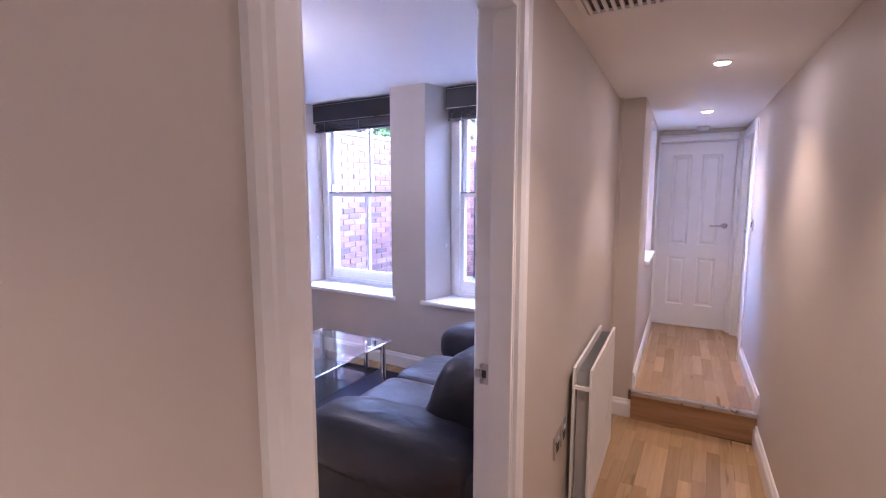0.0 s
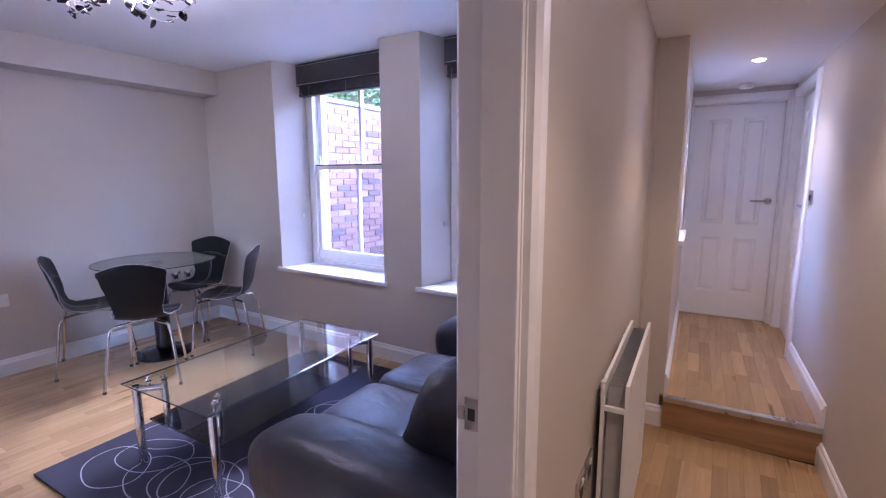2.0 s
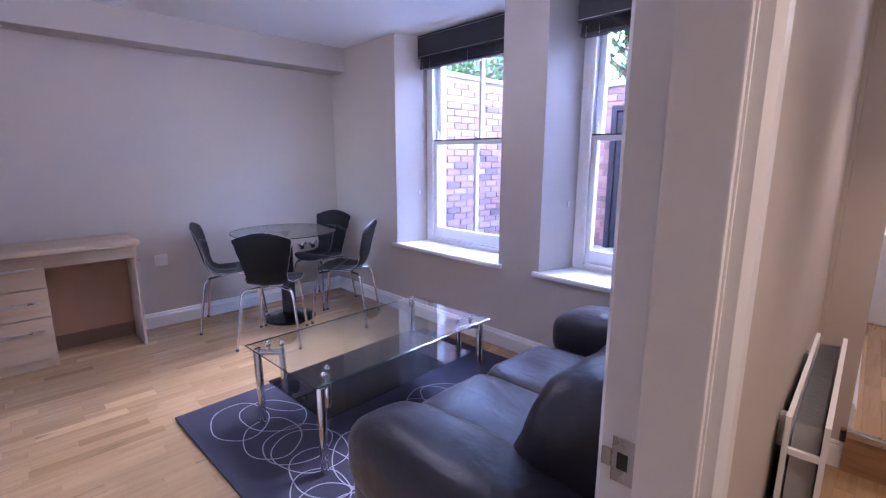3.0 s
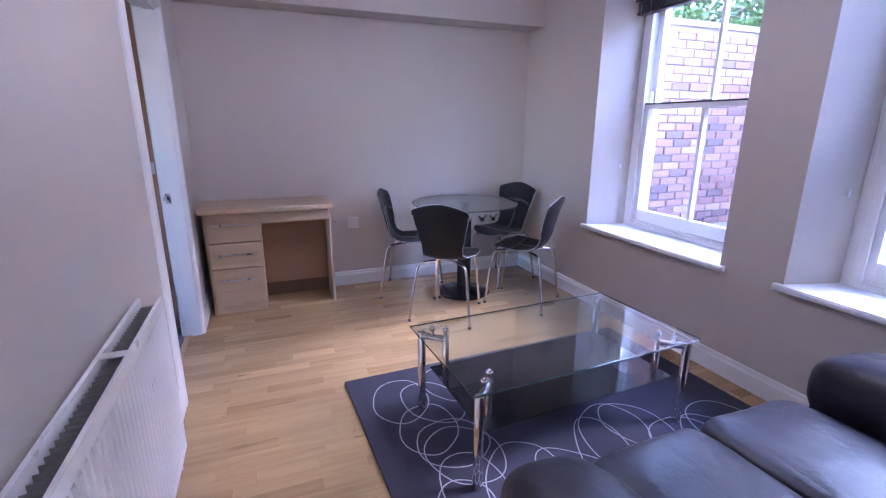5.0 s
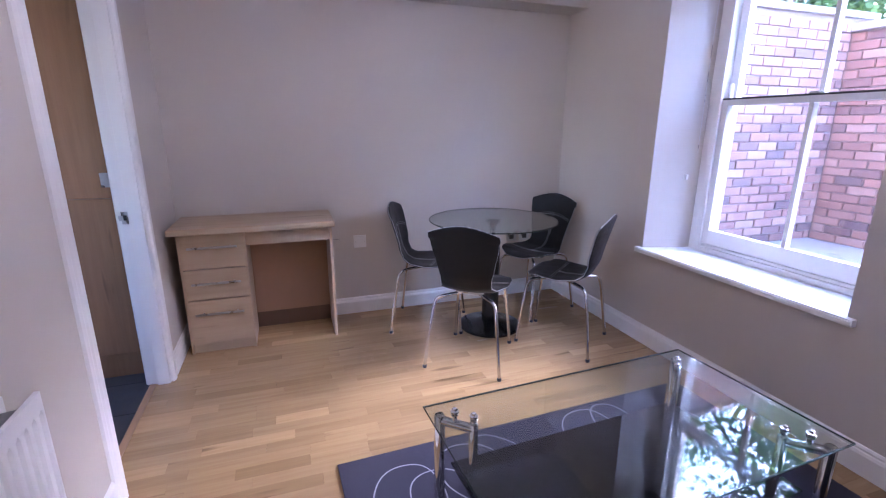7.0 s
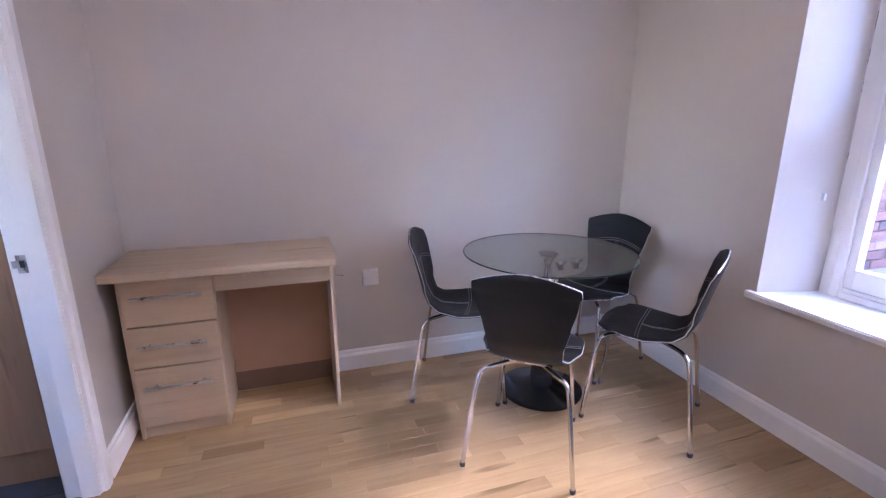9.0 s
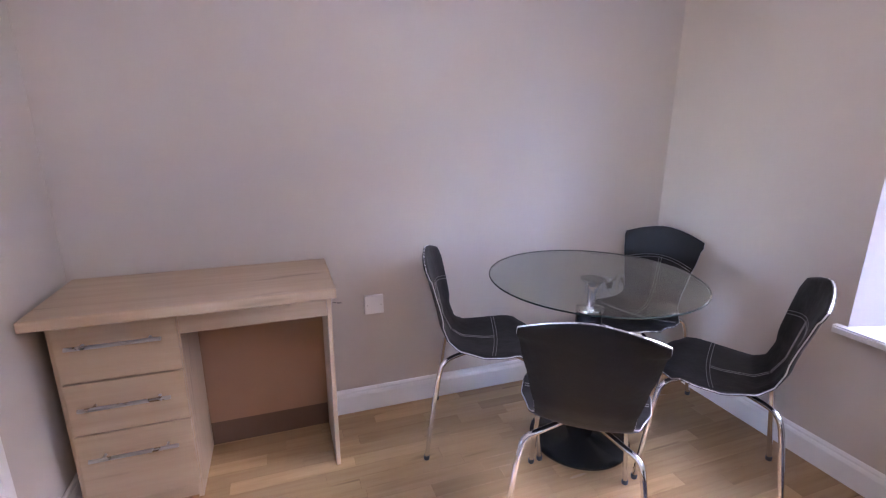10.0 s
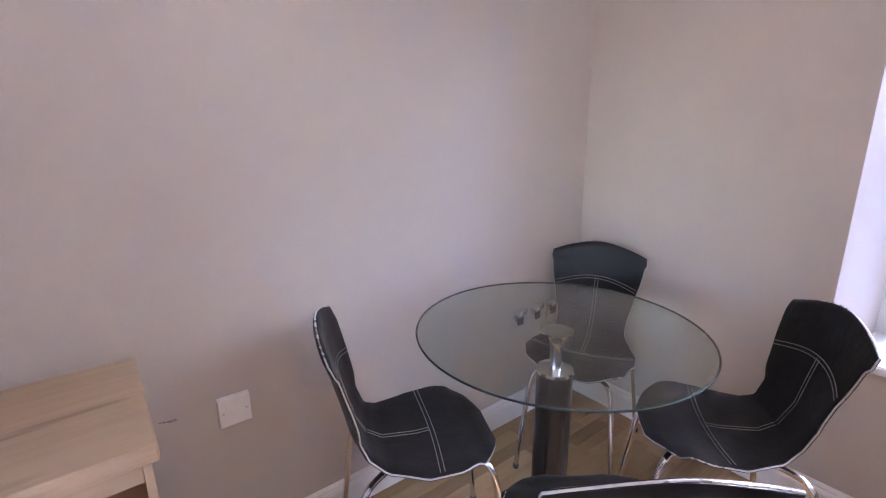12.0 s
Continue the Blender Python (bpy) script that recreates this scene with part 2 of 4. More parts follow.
def add_box(bm, a, b, bevel=0.0, seg=2):
    x0, y0, z0 = (min(p, q) for p, q in zip(a, b))
    x1, y1, z1 = (max(p, q) for p, q in zip(a, b))
    v = [bm.verts.new(p) for p in ((x0, y0, z0), (x1, y0, z0), (x1, y1, z0), (x0, y1, z0), (x0, y0, z1), (x1, y0, z1), (x1, y1, z1), (x0, y1, z1))]
    fs = [bm.faces.new([v[i] for i in q]) for q in ((0, 3, 2, 1), (4, 5, 6, 7), (0, 1, 5, 4), (1, 2, 6, 5), (2, 3, 7, 6), (3, 0, 4, 7))]
    if bevel:
        bmesh.ops.bevel(bm, geom=list({e for f in fs for e in f.edges}), offset=bevel, segments=seg, affect='EDGES', profile=0.7)
    return bm


def box(a, b, bevel=0.0, seg=2):
    return add_box(bmesh.new(), a, b, bevel, seg)


def add_prism(bm, pts, z0, z1):
    """An upright prism over a plan polygon."""
    lo = [bm.verts.new((x, y, z0)) for x, y in pts]
    hi = [bm.verts.new((x, y, z1)) for x, y in pts]
    bm.faces.new(lo[::-1])
    bm.faces.new(hi)
    for i in range(len(pts)):
        j = (i + 1) % len(pts)
        bm.faces.new((lo[i], lo[j], hi[j], hi[i]))
    return bm


def add_profile(bm, p0, p1, normal, profile):
    """Runs a profile of (out, up) points along the floor line p0 to p1; normal points away from the wall."""
    rings = []
    for x, y, z in (p0, p1):
        rings.append([bm.verts.new((x + normal[0] * o, y + normal[1] * o, z + u)) for o, u in profile])
    k = len(profile)
    for i in range(k):
        j = (i + 1) % k
        bm.faces.new((rings[0][i], rings[0][j], rings[1][j], rings[1][i]))
    bm.faces.new(rings[0][::-1])
    bm.faces.new(rings[1])
    return bm


def add_tube(bm, pts, r, seg=10, closed=False, cap=True):
    """A round bar along points; r is one radius or one for each point."""
    pts = [Vector(p) for p in pts]
    n = len(pts)
    rad = r if isinstance(r, (list, tuple)) else [r] * n
    rings = []
    up = None
    for i, p in enumerate(pts):
        a = pts[i - 1] if (i or closed) else p
        b = pts[(i + 1) % n] if (i < n - 1 or closed) else p
        d = (b - a).normalized()
        if up is None:
            up = d.orthogonal().normalized()
        up = (up - d * up.dot(d))
        up = up.normalized() if up.length > 1e-6 else d.orthogonal().normalized()
        s = d.cross(up)
        rings.append([bm.verts.new(p + (up * math.cos(q) + s * math.sin(q)) * rad[i]) for q in (2 * math.pi * k / seg for k in range(seg))])
    for i in range(n if closed else n - 1):
        a, b = rings[i], rings[(i + 1) % n]
        for k in range(seg):
            bm.faces.new((a[k], a[(k + 1) % seg], b[(k + 1) % seg], b[k]))
    if cap and not closed:
        bm.faces.new(rings[0][::-1])
        bm.faces.new(rings[-1])
    return bm


def tube(pts, r, seg=10, closed=False):
    return add_tube(bmesh.new(), pts, r, seg, closed)


def curve_pts(pts, n=6):
    """Catmull-Rom points through the given ones."""
    p = [Vector(q) for q in pts]
    p = [p[0] * 2 - p[1]] + p + [p[-1] * 2 - p[-2]]
    out = []
    for i in range(1, len(p) - 2):
        for k in range(n):
            t = k / n
            out.append(0.5 * (2 * p[i] + (p[i + 1] - p[i - 1]) * t + (2 * p[i - 1] - 5 * p[i] + 4 * p[i + 1] - p[i + 2]) * t * t + (3 * p[i] - p[i - 1] - 3 * p[i + 1] + p[i + 2]) * t ** 3))
    out.append(p[-2])
    return out


def add_lathe(bm, profile, seg=40, at=(0, 0, 0)):
    rings = []
    for r, z in profile:
        rings.append([bm.verts.new((at[0] + r * math.cos(2 * math.pi * k / seg), at[1] + r * math.sin(2 * math.pi * k / seg), at[2] + z)) for k in range(seg)])
    for a, b in zip(rings, rings[1:]):
        for k in range(seg):
            bm.faces.new((a[k], a[(k + 1) % seg], b[(k + 1) % seg], b[k]))
    bm.faces.new(rings[0][::-1])
    bm.faces.new(rings[-1])
    return bm


def lathe(profile, seg=40, at=(0, 0, 0)):
    return add_lathe(bmesh.new(), profile, seg, at)


def soft_box(c, half, e=0.35, nu=40, nv=20, wrinkle=0.0, seed=0.0, warp=None):
    """A stuffed cushion: a superellipsoid with slight folds."""
    bm = bmesh.new()

    def pw(v, k):
        return math.copysign(abs(v) ** k, v)

    rings = []
    for j in range(1, nv):
        b = -math.pi / 2 + math.pi * j / nv
        ring = []
        for i in range(nu):
            a = 2 * math.pi * i / nu
            p = Vector((half[0] * pw(math.cos(b), e) * pw(math.cos(a), e), half[1] * pw(math.cos(b), e) * pw(math.sin(a), e), half[2] * pw(math.sin(b), e)))
            if warp:
                p = warp(p)
            if wrinkle:
                q = p * 7 + Vector((seed, seed * 2, 0))
                f = Vector((p.x * 4.5 + seed, p.y * 13 + p.x * 5, p.z * 8))
                crease = max(0.0, 0.16 - abs(noise.noise(f))) * 4.0
                p = p + p.normalized() * wrinkle * (noise.noise(q) + 0.5 * noise.noise(q * 2.3) - 0.45 * crease)
            ring.append(bm.verts.new(Vector(c) + p))
        rings.append(ring)
    for a, b in zip(rings, rings[1:]):
        for k in range(nu):
            bm.faces.new((a[k], a[(k + 1) % nu], b[(k + 1) % nu], b[k]))
    for ring, rev in ((rings[0], True), (rings[-1], False)):
        mid = Vector((0, 0, 0))
        for v in ring:
            mid += v.co
        v0 = bm.verts.new(mid / nu)
        for k in range(nu):
            f = (ring[k], ring[(k + 1) % nu], v0)
            bm.faces.new(f[::-1] if rev else f)
    return bm


def structure(ob, label="", category=""):
    return tagged(ob, label, category, kind="structure")


# ---- plan ----
XW = -4.085           # face of the wall behind the desk
YN = 3.335            # face of the window wall
YS = 0.608            # face of the wall with the kitchen door
HC, HH = 2.31, 2.05   # ceilings of the room and of the hall
STEP = 0.187
HALL = pose(-0.06, 3.35, 0, 0, 0, 2.8)   # the hall runs along its y; its left upper wall is x = 0
VL, VR = -0.157, 0.678                   # the lower hall's wall faces
ST = 0.100                               # thickness of the kitchen wall
WT = 0.100                               # thickness of the inner walls
UA, UB = -2.724, -1.974                  # the entrance opening along the hall
DOORTOP = 1.93
KX0, KX1 = -3.435, -2.622                 # the kitchen doorway
WIN = [(-3.115, -1.985), (-1.65, -0.52)]

# floor slab and ceilings
structure(part("floor", box((-4.6, -2.2, -0.2), (1.2, 3.36, -0.012)), SCREED), "screed under the oak strip floor", "floor")
structure(part("floor_hall_upper", box((-0.03, 0.02, -0.1), (VR + 0.16, 1.95, STEP - 0.012)), SCREED, m=HALL), "raised floor at the end of the hall", "floor")
structure(part("ceiling", box((-4.3, YS - 0.05, HC), (-0.15, 3.9, HC + 0.12)), CEIL), "smooth white painted ceiling of the living room", "ceiling")
structure(part("ceiling_hall", box((VL - 0.02, -4.9, HH), (VR + 0.15, 1.95, HH + 0.12)), CEIL, m=HALL), "smooth white painted hall ceiling", "ceiling")
structure(part("ceiling_kitchen", box((-4.3, -2.1, HH), (-0.4, YS - ST, HH + 0.1)), CEIL), "plain white kitchen ceiling", "ceiling")

# walls
structure(part("wall_west", box((XW - 0.2, -2.0, -0.1), (XW, 3.9, HC + 0.1)), WALL), "plain beige painted wall behind the desk", "wall")
bm = bmesh.new()
(a0, a1), (b0, b1) = WIN
IN, IR = 0.075, -0.065
YO = 3.60
add_prism(bm, [(XW - 0.2, YN), (a0, YN), (a0 + IN, YO), (a0 + IN, 3.85), (XW - 0.2, 3.85)], -0.1, HC + 0.1)
add_prism(bm, [(a1, YN), (b0, YN), (b0 + IN, YO), (b0 + IN, 3.85), (a1 - IR, 3.85), (a1 - IR, YO)], -0.1, HC + 0.1)
add_prism(bm, [(b1, YN), (-0.2, YN), (-0.2, 3.85), (b1 - IR, 3.85), (b1 - IR, YO)], -0.1, HC + 0.1)
for x0, x1 in WIN:
    add_prism(bm, [(x0, YN), (x1, YN), (x1 - IR, YO), (x1 - IR, 3.85), (x0 + IN, 3.85), (x0 + IN, YO)], -0.1, 0.57)
structure(part("wall_north", bm, WALL), "beige painted wall with two deep window recesses", "wall")
structure(part("wall_outer", box((-4.6, 3.62, HC + 0.1), (0.9, 3.85, 5.2)), BRICK_S), "brick facade above the windows", "wall")
structure(part("beam", box((XW, YS, 2.105), (-3.865, YN, HC)), WALL), "boxed-in beam under the ceiling, painted beige", "beam")
bm = box((XW, YS - ST, -0.1), (KX0 - 0.03, YS, HC + 0.1))
add_box(bm, (KX1 + 0.03, YS - ST, -0.1), (-0.13, YS, HC + 0.1))
add_box(bm, (KX0 - 0.03, YS - ST, DOORTOP + 0.03), (KX1 + 0.03, YS, HC + 0.1))
structure(part("wall_south", bm, WALL), "beige painted wall with the kitchen doorway", "wall")
bm = box((VL - WT, UB + 0.03, -0.1), (VL, 0.02, HC + 0.1))
add_box(bm, (VL - WT, -4.9, -0.1), (VL, UA - 0.03, HC + 0.1))
add_box(bm, (VL - WT, UA - 0.03, DOORTOP + 0.03), (VL, UB + 0.03, HC + 0.1))
structure(part("wall_east", bm, WALL, m=HALL), "beige painted wall between hall and living room", "wall")
HW0, HW1 = 0.62, 1.28
bm = box((-0.35, 0.02, -0.1), (-0.01, HW0, HC + 0.1))
add_box(bm, (-0.35, HW1, -0.1), (-0.01, 1.95, HC + 0.1))
add_box(bm, (-0.35, HW0, -0.1), (-0.01, HW1, 0.94))
add_box(bm, (-0.35, HW0, 2.0), (-0.01, HW1, HC + 0.1))
structure(part("wall_hall_window", bm, WALL, m=HALL), "beige painted wall with a small hall window", "wall")
SD0, SD1 = 1.02, 1.68
bm = box((VR, -4.9, -0.1), (VR + 0.12, SD0 - 0.03, HH + 0.1))
add_box(bm, (VR, SD1 + 0.03, -0.1), (VR + 0.12, 1.95, HH + 0.1))
add_box(bm, (VR, SD0 - 0.03, 1.935 + 0.03), (VR + 0.12, SD1 + 0.03, HH + 0.1))
structure(part("wall_hall_side", bm, WALL, m=HALL), "long beige painted hall wall", "wall")
bm = box((-0.05, 1.78, -0.1), (-0.022, 1.95, HH + 0.1))
add_box(bm, (0.655, 1.78, -0.1), (VR + 0.1, 1.95, HH + 0.1))
add_box(bm, (-0.022, 1.78, 1.965), (0.655, 1.95, HH + 0.1))
structure(part("wall_hall_end", bm, WALL, m=HALL), "short wall round the door at the hall's end", "wall")
structure(part("wall_hall_back", box((VL - WT, -5.0, -0.1), (VR + 0.12, -4.9, HH + 0.1)), WALL, m=HALL), "plain wall closing the hall", "wall")
structure(part("wall_hall_room", box((VR + 0.5, 0.8, -0.1), (VR + 0.6, 1.95, HH + 0.1)), WALL, m=HALL), "plain wall behind the side door", "wall")
bm = box((-0.5, -2.0, -0.1), (-0.4, YS - ST, HH + 0.1))
# back wall keeps an unseen opening, added so daylight reaches the cabinet
for a, b in (((XW, -0.1), (-2.3, HH + 0.1)), ((-1.7, -0.1), (-0.4, HH + 0.1)), ((-2.3, -0.1), (-1.7, 1.0)), ((-2.3, 1.9), (-1.7, HH + 0.1))):
    add_box(bm, (a[0], -2.1, a[1]), (b[0], -2.0, b[1]))
structure(part("wall_kitchen", bm, WALL), "plain kitchen walls with an unseen opening added for daylight", "wall")


# ---- skirting, casings, doors ----
SKIRT = [(0, 0), (0.018, 0), (0.018, 0.085), (0.014, 0.095), (0.010, 0.10), (0.010, 0.108), (0.005, 0.116), (0, 0.118)]


def skirting(p0, p1, normal, m=None):
    ob = part("skirting", add_profile(bmesh.new(), p0, p1, normal, SKIRT), WHITE, m=m)
    return structure(ob, "white gloss moulded skirting board", "skirting")


skirting((XW, YS + 0.018, 0), (XW, YN, 0), (1, 0))
skirting((XW + 0.018, YN, 0), (-0.33, YN, 0), (0, -1))
skirting((XW, YS, 0), (KX0 - 0.075, YS, 0), (0, 1))
skirting((KX1 + 0.075, YS, 0), (-0.24, YS, 0), (0, 1))
skirting((VL, UB + 0.075, 0), (VL, -0.0, 0), (1, 0), HALL)
skirting((VL, -4.9, 0), (VL, UA - 0.075, 0), (1, 0), HALL)
skirting((VL + 0.018, 0.02, 0), (0.008, 0.02, 0), (0, -1), HALL)
skirting((VR, -4.9, 0), (VR, -0.012, 0), (-1, 0), HALL)
skirting((VR, -0.012, STEP), (VR, SD0 - 0.075, STEP), (-1, 0), HALL)
skirting((-0.01, 0.02, STEP), (-0.01, 1.74, STEP), (1, 0), HALL)
skirting((VL - WT, UB + 0.075, 0), (VL - WT, -0.05, 0), (-1, 0), HALL)

CASING = [(0, 0), (0.012, 0.0), (0.020, 0.010), (0.020, 0.042), (0.016, 0.050), (0.016, 0.056), (0.010, 0.066), (0, 0.068)]


def casing(name, x0, x1, top, base, y, out, m, depth, stop=None):
    """A door frame in the plane y, opening x0..x1: lining, stop and moulded casing on the side of out (+1 or -1)."""
    ob = new(name)
    if m is not None:
        ob.matrix_basis = m
    structure(ob, "white gloss painted door frame with moulded casing", "door frame")
    ya, yb = y, y - out * depth
    bm = box((x0 - 0.03, ya, base), (x0, yb, top + 0.03))
    part("lining", bm, WHITE, ob)
    part("lining", box((x1, ya, base), (x1 + 0.03, yb, top + 0.03)), WHITE, ob)
    part("lining", box((x0, ya, top), (x1, yb, top + 0.03)), WHITE, ob)
    # the stop lies in the middle, or fills the outer part of the lining and leaves a rebate for the leaf
    ym = (ya + yb) / 2
    s0, s1 = (ym - 0.02, ym + 0.02) if stop is None else (ya - out * 0.002, ya - out * stop)
    part("door_stop", box((x0, s0, base), (x0 + 0.012, s1, top), 0.002), WHITE, ob)
    part("door_stop", box((x1 - 0.012, s0, base), (x1, s1, top), 0.002), WHITE, ob)
    part("door_stop", box((x0 + 0.012, s0, top - 0.012), (x1 - 0.012, s1, top), 0.002), WHITE, ob)
    for side, yy in ((out, ya), (-out, yb)):
        for xx, s in ((x0 - 0.006, -1), (x1 + 0.006, 1)):
            bm = bmesh.new()
            rings = [[bm.verts.new((xx + s * w, yy + side * o, z)) for o, w in CASING] for z in (base, top + 0.006 + 0.068)]
            k = len(CASING)
            for i in range(k):
                bm.faces.new((rings[0][i], rings[0][(i + 1) % k], rings[1][(i + 1) % k], rings[1][i]))
            bm.faces.new(rings[0][::-1])
            bm.faces.new(rings[1])
            part("casing", bm, WHITE, ob)
        bm = bmesh.new()
        rings = [[bm.verts.new((xx, yy + side * o, top + 0.006 + w)) for o, w in CASING] for xx in (x0 - 0.006, x1 + 0.006)]
        k = len(CASING)
        for i in range(k):
            bm.faces.new((rings[0][i], rings[0][(i + 1) % k], rings[1][(i + 1) % k], rings[1][i]))
        bm.faces.new(rings[0][::-1])
        bm.faces.new(rings[1])
        part("casing", bm, WHITE, ob)
    return ob


# the entrance frame lies in a wall that runs along the hall: turned by 90 degrees
ENT = HALL @ pose(VL, 0, 0, 0, 0, 90)      # local x runs along the hall, local -y into the hall
entrance = casing("door_frame_1", UA, UB, DOORTOP, 0, 0.0, -1, ENT, WT, 0.066)


def strike_plate(parent, x, y, z, s, lip):
    """A latch keep on a jamb face at x that faces s along x; lip runs along y."""
    part("strike_plate", box((x, y - 0.014, z - 0.03), (x + s * 0.002, y + 0.014, z + 0.03), 0.0008, 1), STEEL, parent, "steel latch keep")
    # no real opening: a dark patch carries the shade of the latch hole
    part("latch_hole_shade", box((x + s * 0.0015, y - 0.006, z - 0.011), (x + s * 0.0026, y + 0.007, z + 0.011)), DARKHOLE, parent)
    part("latch_lip", box((x + s * 0.0005, y + lip * 0.014, z - 0.012), (x + s * 0.004, y + lip * 0.026, z + 0.012), 0.001, 1), STEEL, parent)
    for dz in (-0.022, 0.022):
        part("screw", lathe([(0.0035, 0), (0.0035, 0.001), (0.002, 0.0016)], 10), STEEL, parent, m=Matrix.Translation((x + s * 0.002, y, z + dz)) @ pose(0, 0, 0, 0, 90 * s, 0))


strike_plate(entrance, UB, 0.082, 0.968, -1, 1)
kitchen_frame = casing("door_frame_2", KX0, KX1, DOORTOP, 0, YS, 1, None, ST, 0.060)
strike_plate(kitchen_frame, KX0, YS - 0.078, 0.894, 1, -1)


def panel_door(name, w, h, m, handle_x, label):
    """A moulded four-panel door, origin at its lower left, thickness towards +y."""
    ob = structure(new(name), label, "door")
    ob.matrix_basis = m
    t = 0.04
    st, mid_z = 0.105, h * 0.42
    cols = [(st, w / 2 - 0.045), (w / 2 + 0.045, w - st)]
    rows = [(0.21, mid_z - 0.06), (mid_z + 0.06, h - 0.11)]
    bm = bmesh.new()
    add_box(bm, (0, 0, 0), (st, t, h))
    add_box(bm, (w - st, 0, 0), (w, t, h))
    add_box(bm, (cols[0][1], 0, 0), (cols[1][0], t, h))
    for x0, x1 in cols:
        for z0, z1 in ((0, rows[0][0]), (rows[0][1], rows[1][0]), (rows[1][1], h)):
            add_box(bm, (x0, 0, z0), (x1, t, z1))
    part("leaf", bm, WHITE, ob)
    for x0, x1 in cols:
        for z0, z1 in rows:
            bm = bmesh.new()
            # sunk moulding and raised field
            levels = [(0.0, 0.0), (0.008, 0.009), (0.022, 0.012), (0.034, 0.004), (0.040, 0.003)]
            loops = []
            for ins, dep in levels:
                loops.append([bm.verts.new(p) for p in ((x0 + ins, dep, z0 + ins), (x1 - ins, dep, z0 + ins), (x1 - ins, dep, z1 - ins), (x0 + ins, dep, z1 - ins))])
            for a, b in zip(loops, loops[1:]):
                for k in range(4):
                    bm.faces.new((a[k], a[(k + 1) % 4], b[(k + 1) % 4], b[k]))
            bm.faces.new(loops[-1])
            part("panel", bm, WHITE, ob)
    hx = handle_x
    s = -1 if handle_x > w / 2 else 1
    part("handle_rose", lathe([(0.026, 0), (0.026, 0.006), (0.022, 0.009)], 24), STEEL, ob, "brushed steel rose", True, Matrix.Translation((hx, -0.0, 0.0)) @ pose(0, 0, 0.98, 90, 0, 0))
    part("handle", tube(curve_pts([(hx, -0.008, 0.98), (hx, -0.035, 0.98), (hx + s * 0.012, -0.047, 0.98), (hx + s * 0.05, -0.05, 0.98), (hx + s * 0.12, -0.047, 0.98)], 4), 0.0085, 12), STEEL, ob, "brushed steel lever handle", True)
    return ob


casing("door_frame_3", 0.008, 0.625, 1.935, STEP, 1.78, -1, HALL, 0.12)
panel_door("door_1", 0.611, 1.738, HALL @ pose(0.011, 1.80, STEP + 0.006), 0.555, "white moulded four-panel door, closed, with steel lever handle")
SIDE = HALL @ pose(VR, 0, 0, 0, 0, 90)
casing("door_frame_4", SD0, SD1, 1.935, STEP, 0.0, 1, SIDE, 0.12)
panel_door("door_2", SD1 - SD0 - 0.006, 1.738, HALL @ pose(VR + 0.035, SD1 - 0.003, STEP + 0.006, 0, 0, -90), 0.06 + 0.55, "white moulded side door, closed, with steel lever handle")

# step between the two levels of the hall
riser = structure(part("step_riser", box((-0.01, -0.012, 0.0), (VR - 0.002, 0.02, STEP - 0.002)), OAK_R, m=HALL), "oak riser of the single step in the hall", "step")
bm = box((-0.01, -0.022, STEP - 0.002), (VR - 0.002, 0.012, STEP + 0.004), 0.002)
add_box(bm, (-0.01, -0.024, STEP - 0.024), (VR - 0.002, -0.0125, STEP + 0.002), 0.002)
structure(part("step_nosing", bm, STEEL, m=HALL), "aluminium nosing on the step's edge", "trim")
structure(part("threshold", box((KX0, YS - ST, -0.011), (KX1, YS - ST + 0.03, 0.004), 0.002), OAK_R), "wooden threshold bar in the kitchen doorway", "trim")


# ---- windows ----
def sash(parent, name, x0, x1, z0, z1, y, depth, bottom, top, bars=True):
    ob = part(name, box((x0, y, z0), (x0 + 0.045, y + depth, z1), 0.003), WHITE, parent, "white painted sliding sash")
    part("stile", box((x1 - 0.045, y, z0), (x1, y + depth, z1), 0.003), WHITE, ob)
    part("rail", box((x0 + 0.045, y, z0), (x1 - 0.045, y + depth, z0 + bottom), 0.003), WHITE, ob)
    part("rail", box((x0 + 0.045, y, z1 - top), (x1 - 0.045, y + depth, z1), 0.003), WHITE, ob)
    xm = (x0 + x1) / 2
    part("glazing_bar", box((xm - 0.011, y + 0.004, z0 + bottom), (xm + 0.011, y + depth - 0.004, z1 - top), 0.003), WHITE, ob)
    for a, b in ((x0 + 0.045, xm - 0.011), (xm + 0.011, x1 - 0.045)):
        p = part("pane", box((a, y + depth * 0.5, z0 + bottom), (b, y + depth * 0.5 + 0.003, z1 - top)), PANE, ob, "clear glass")
        p.visible_shadow = False
    return ob


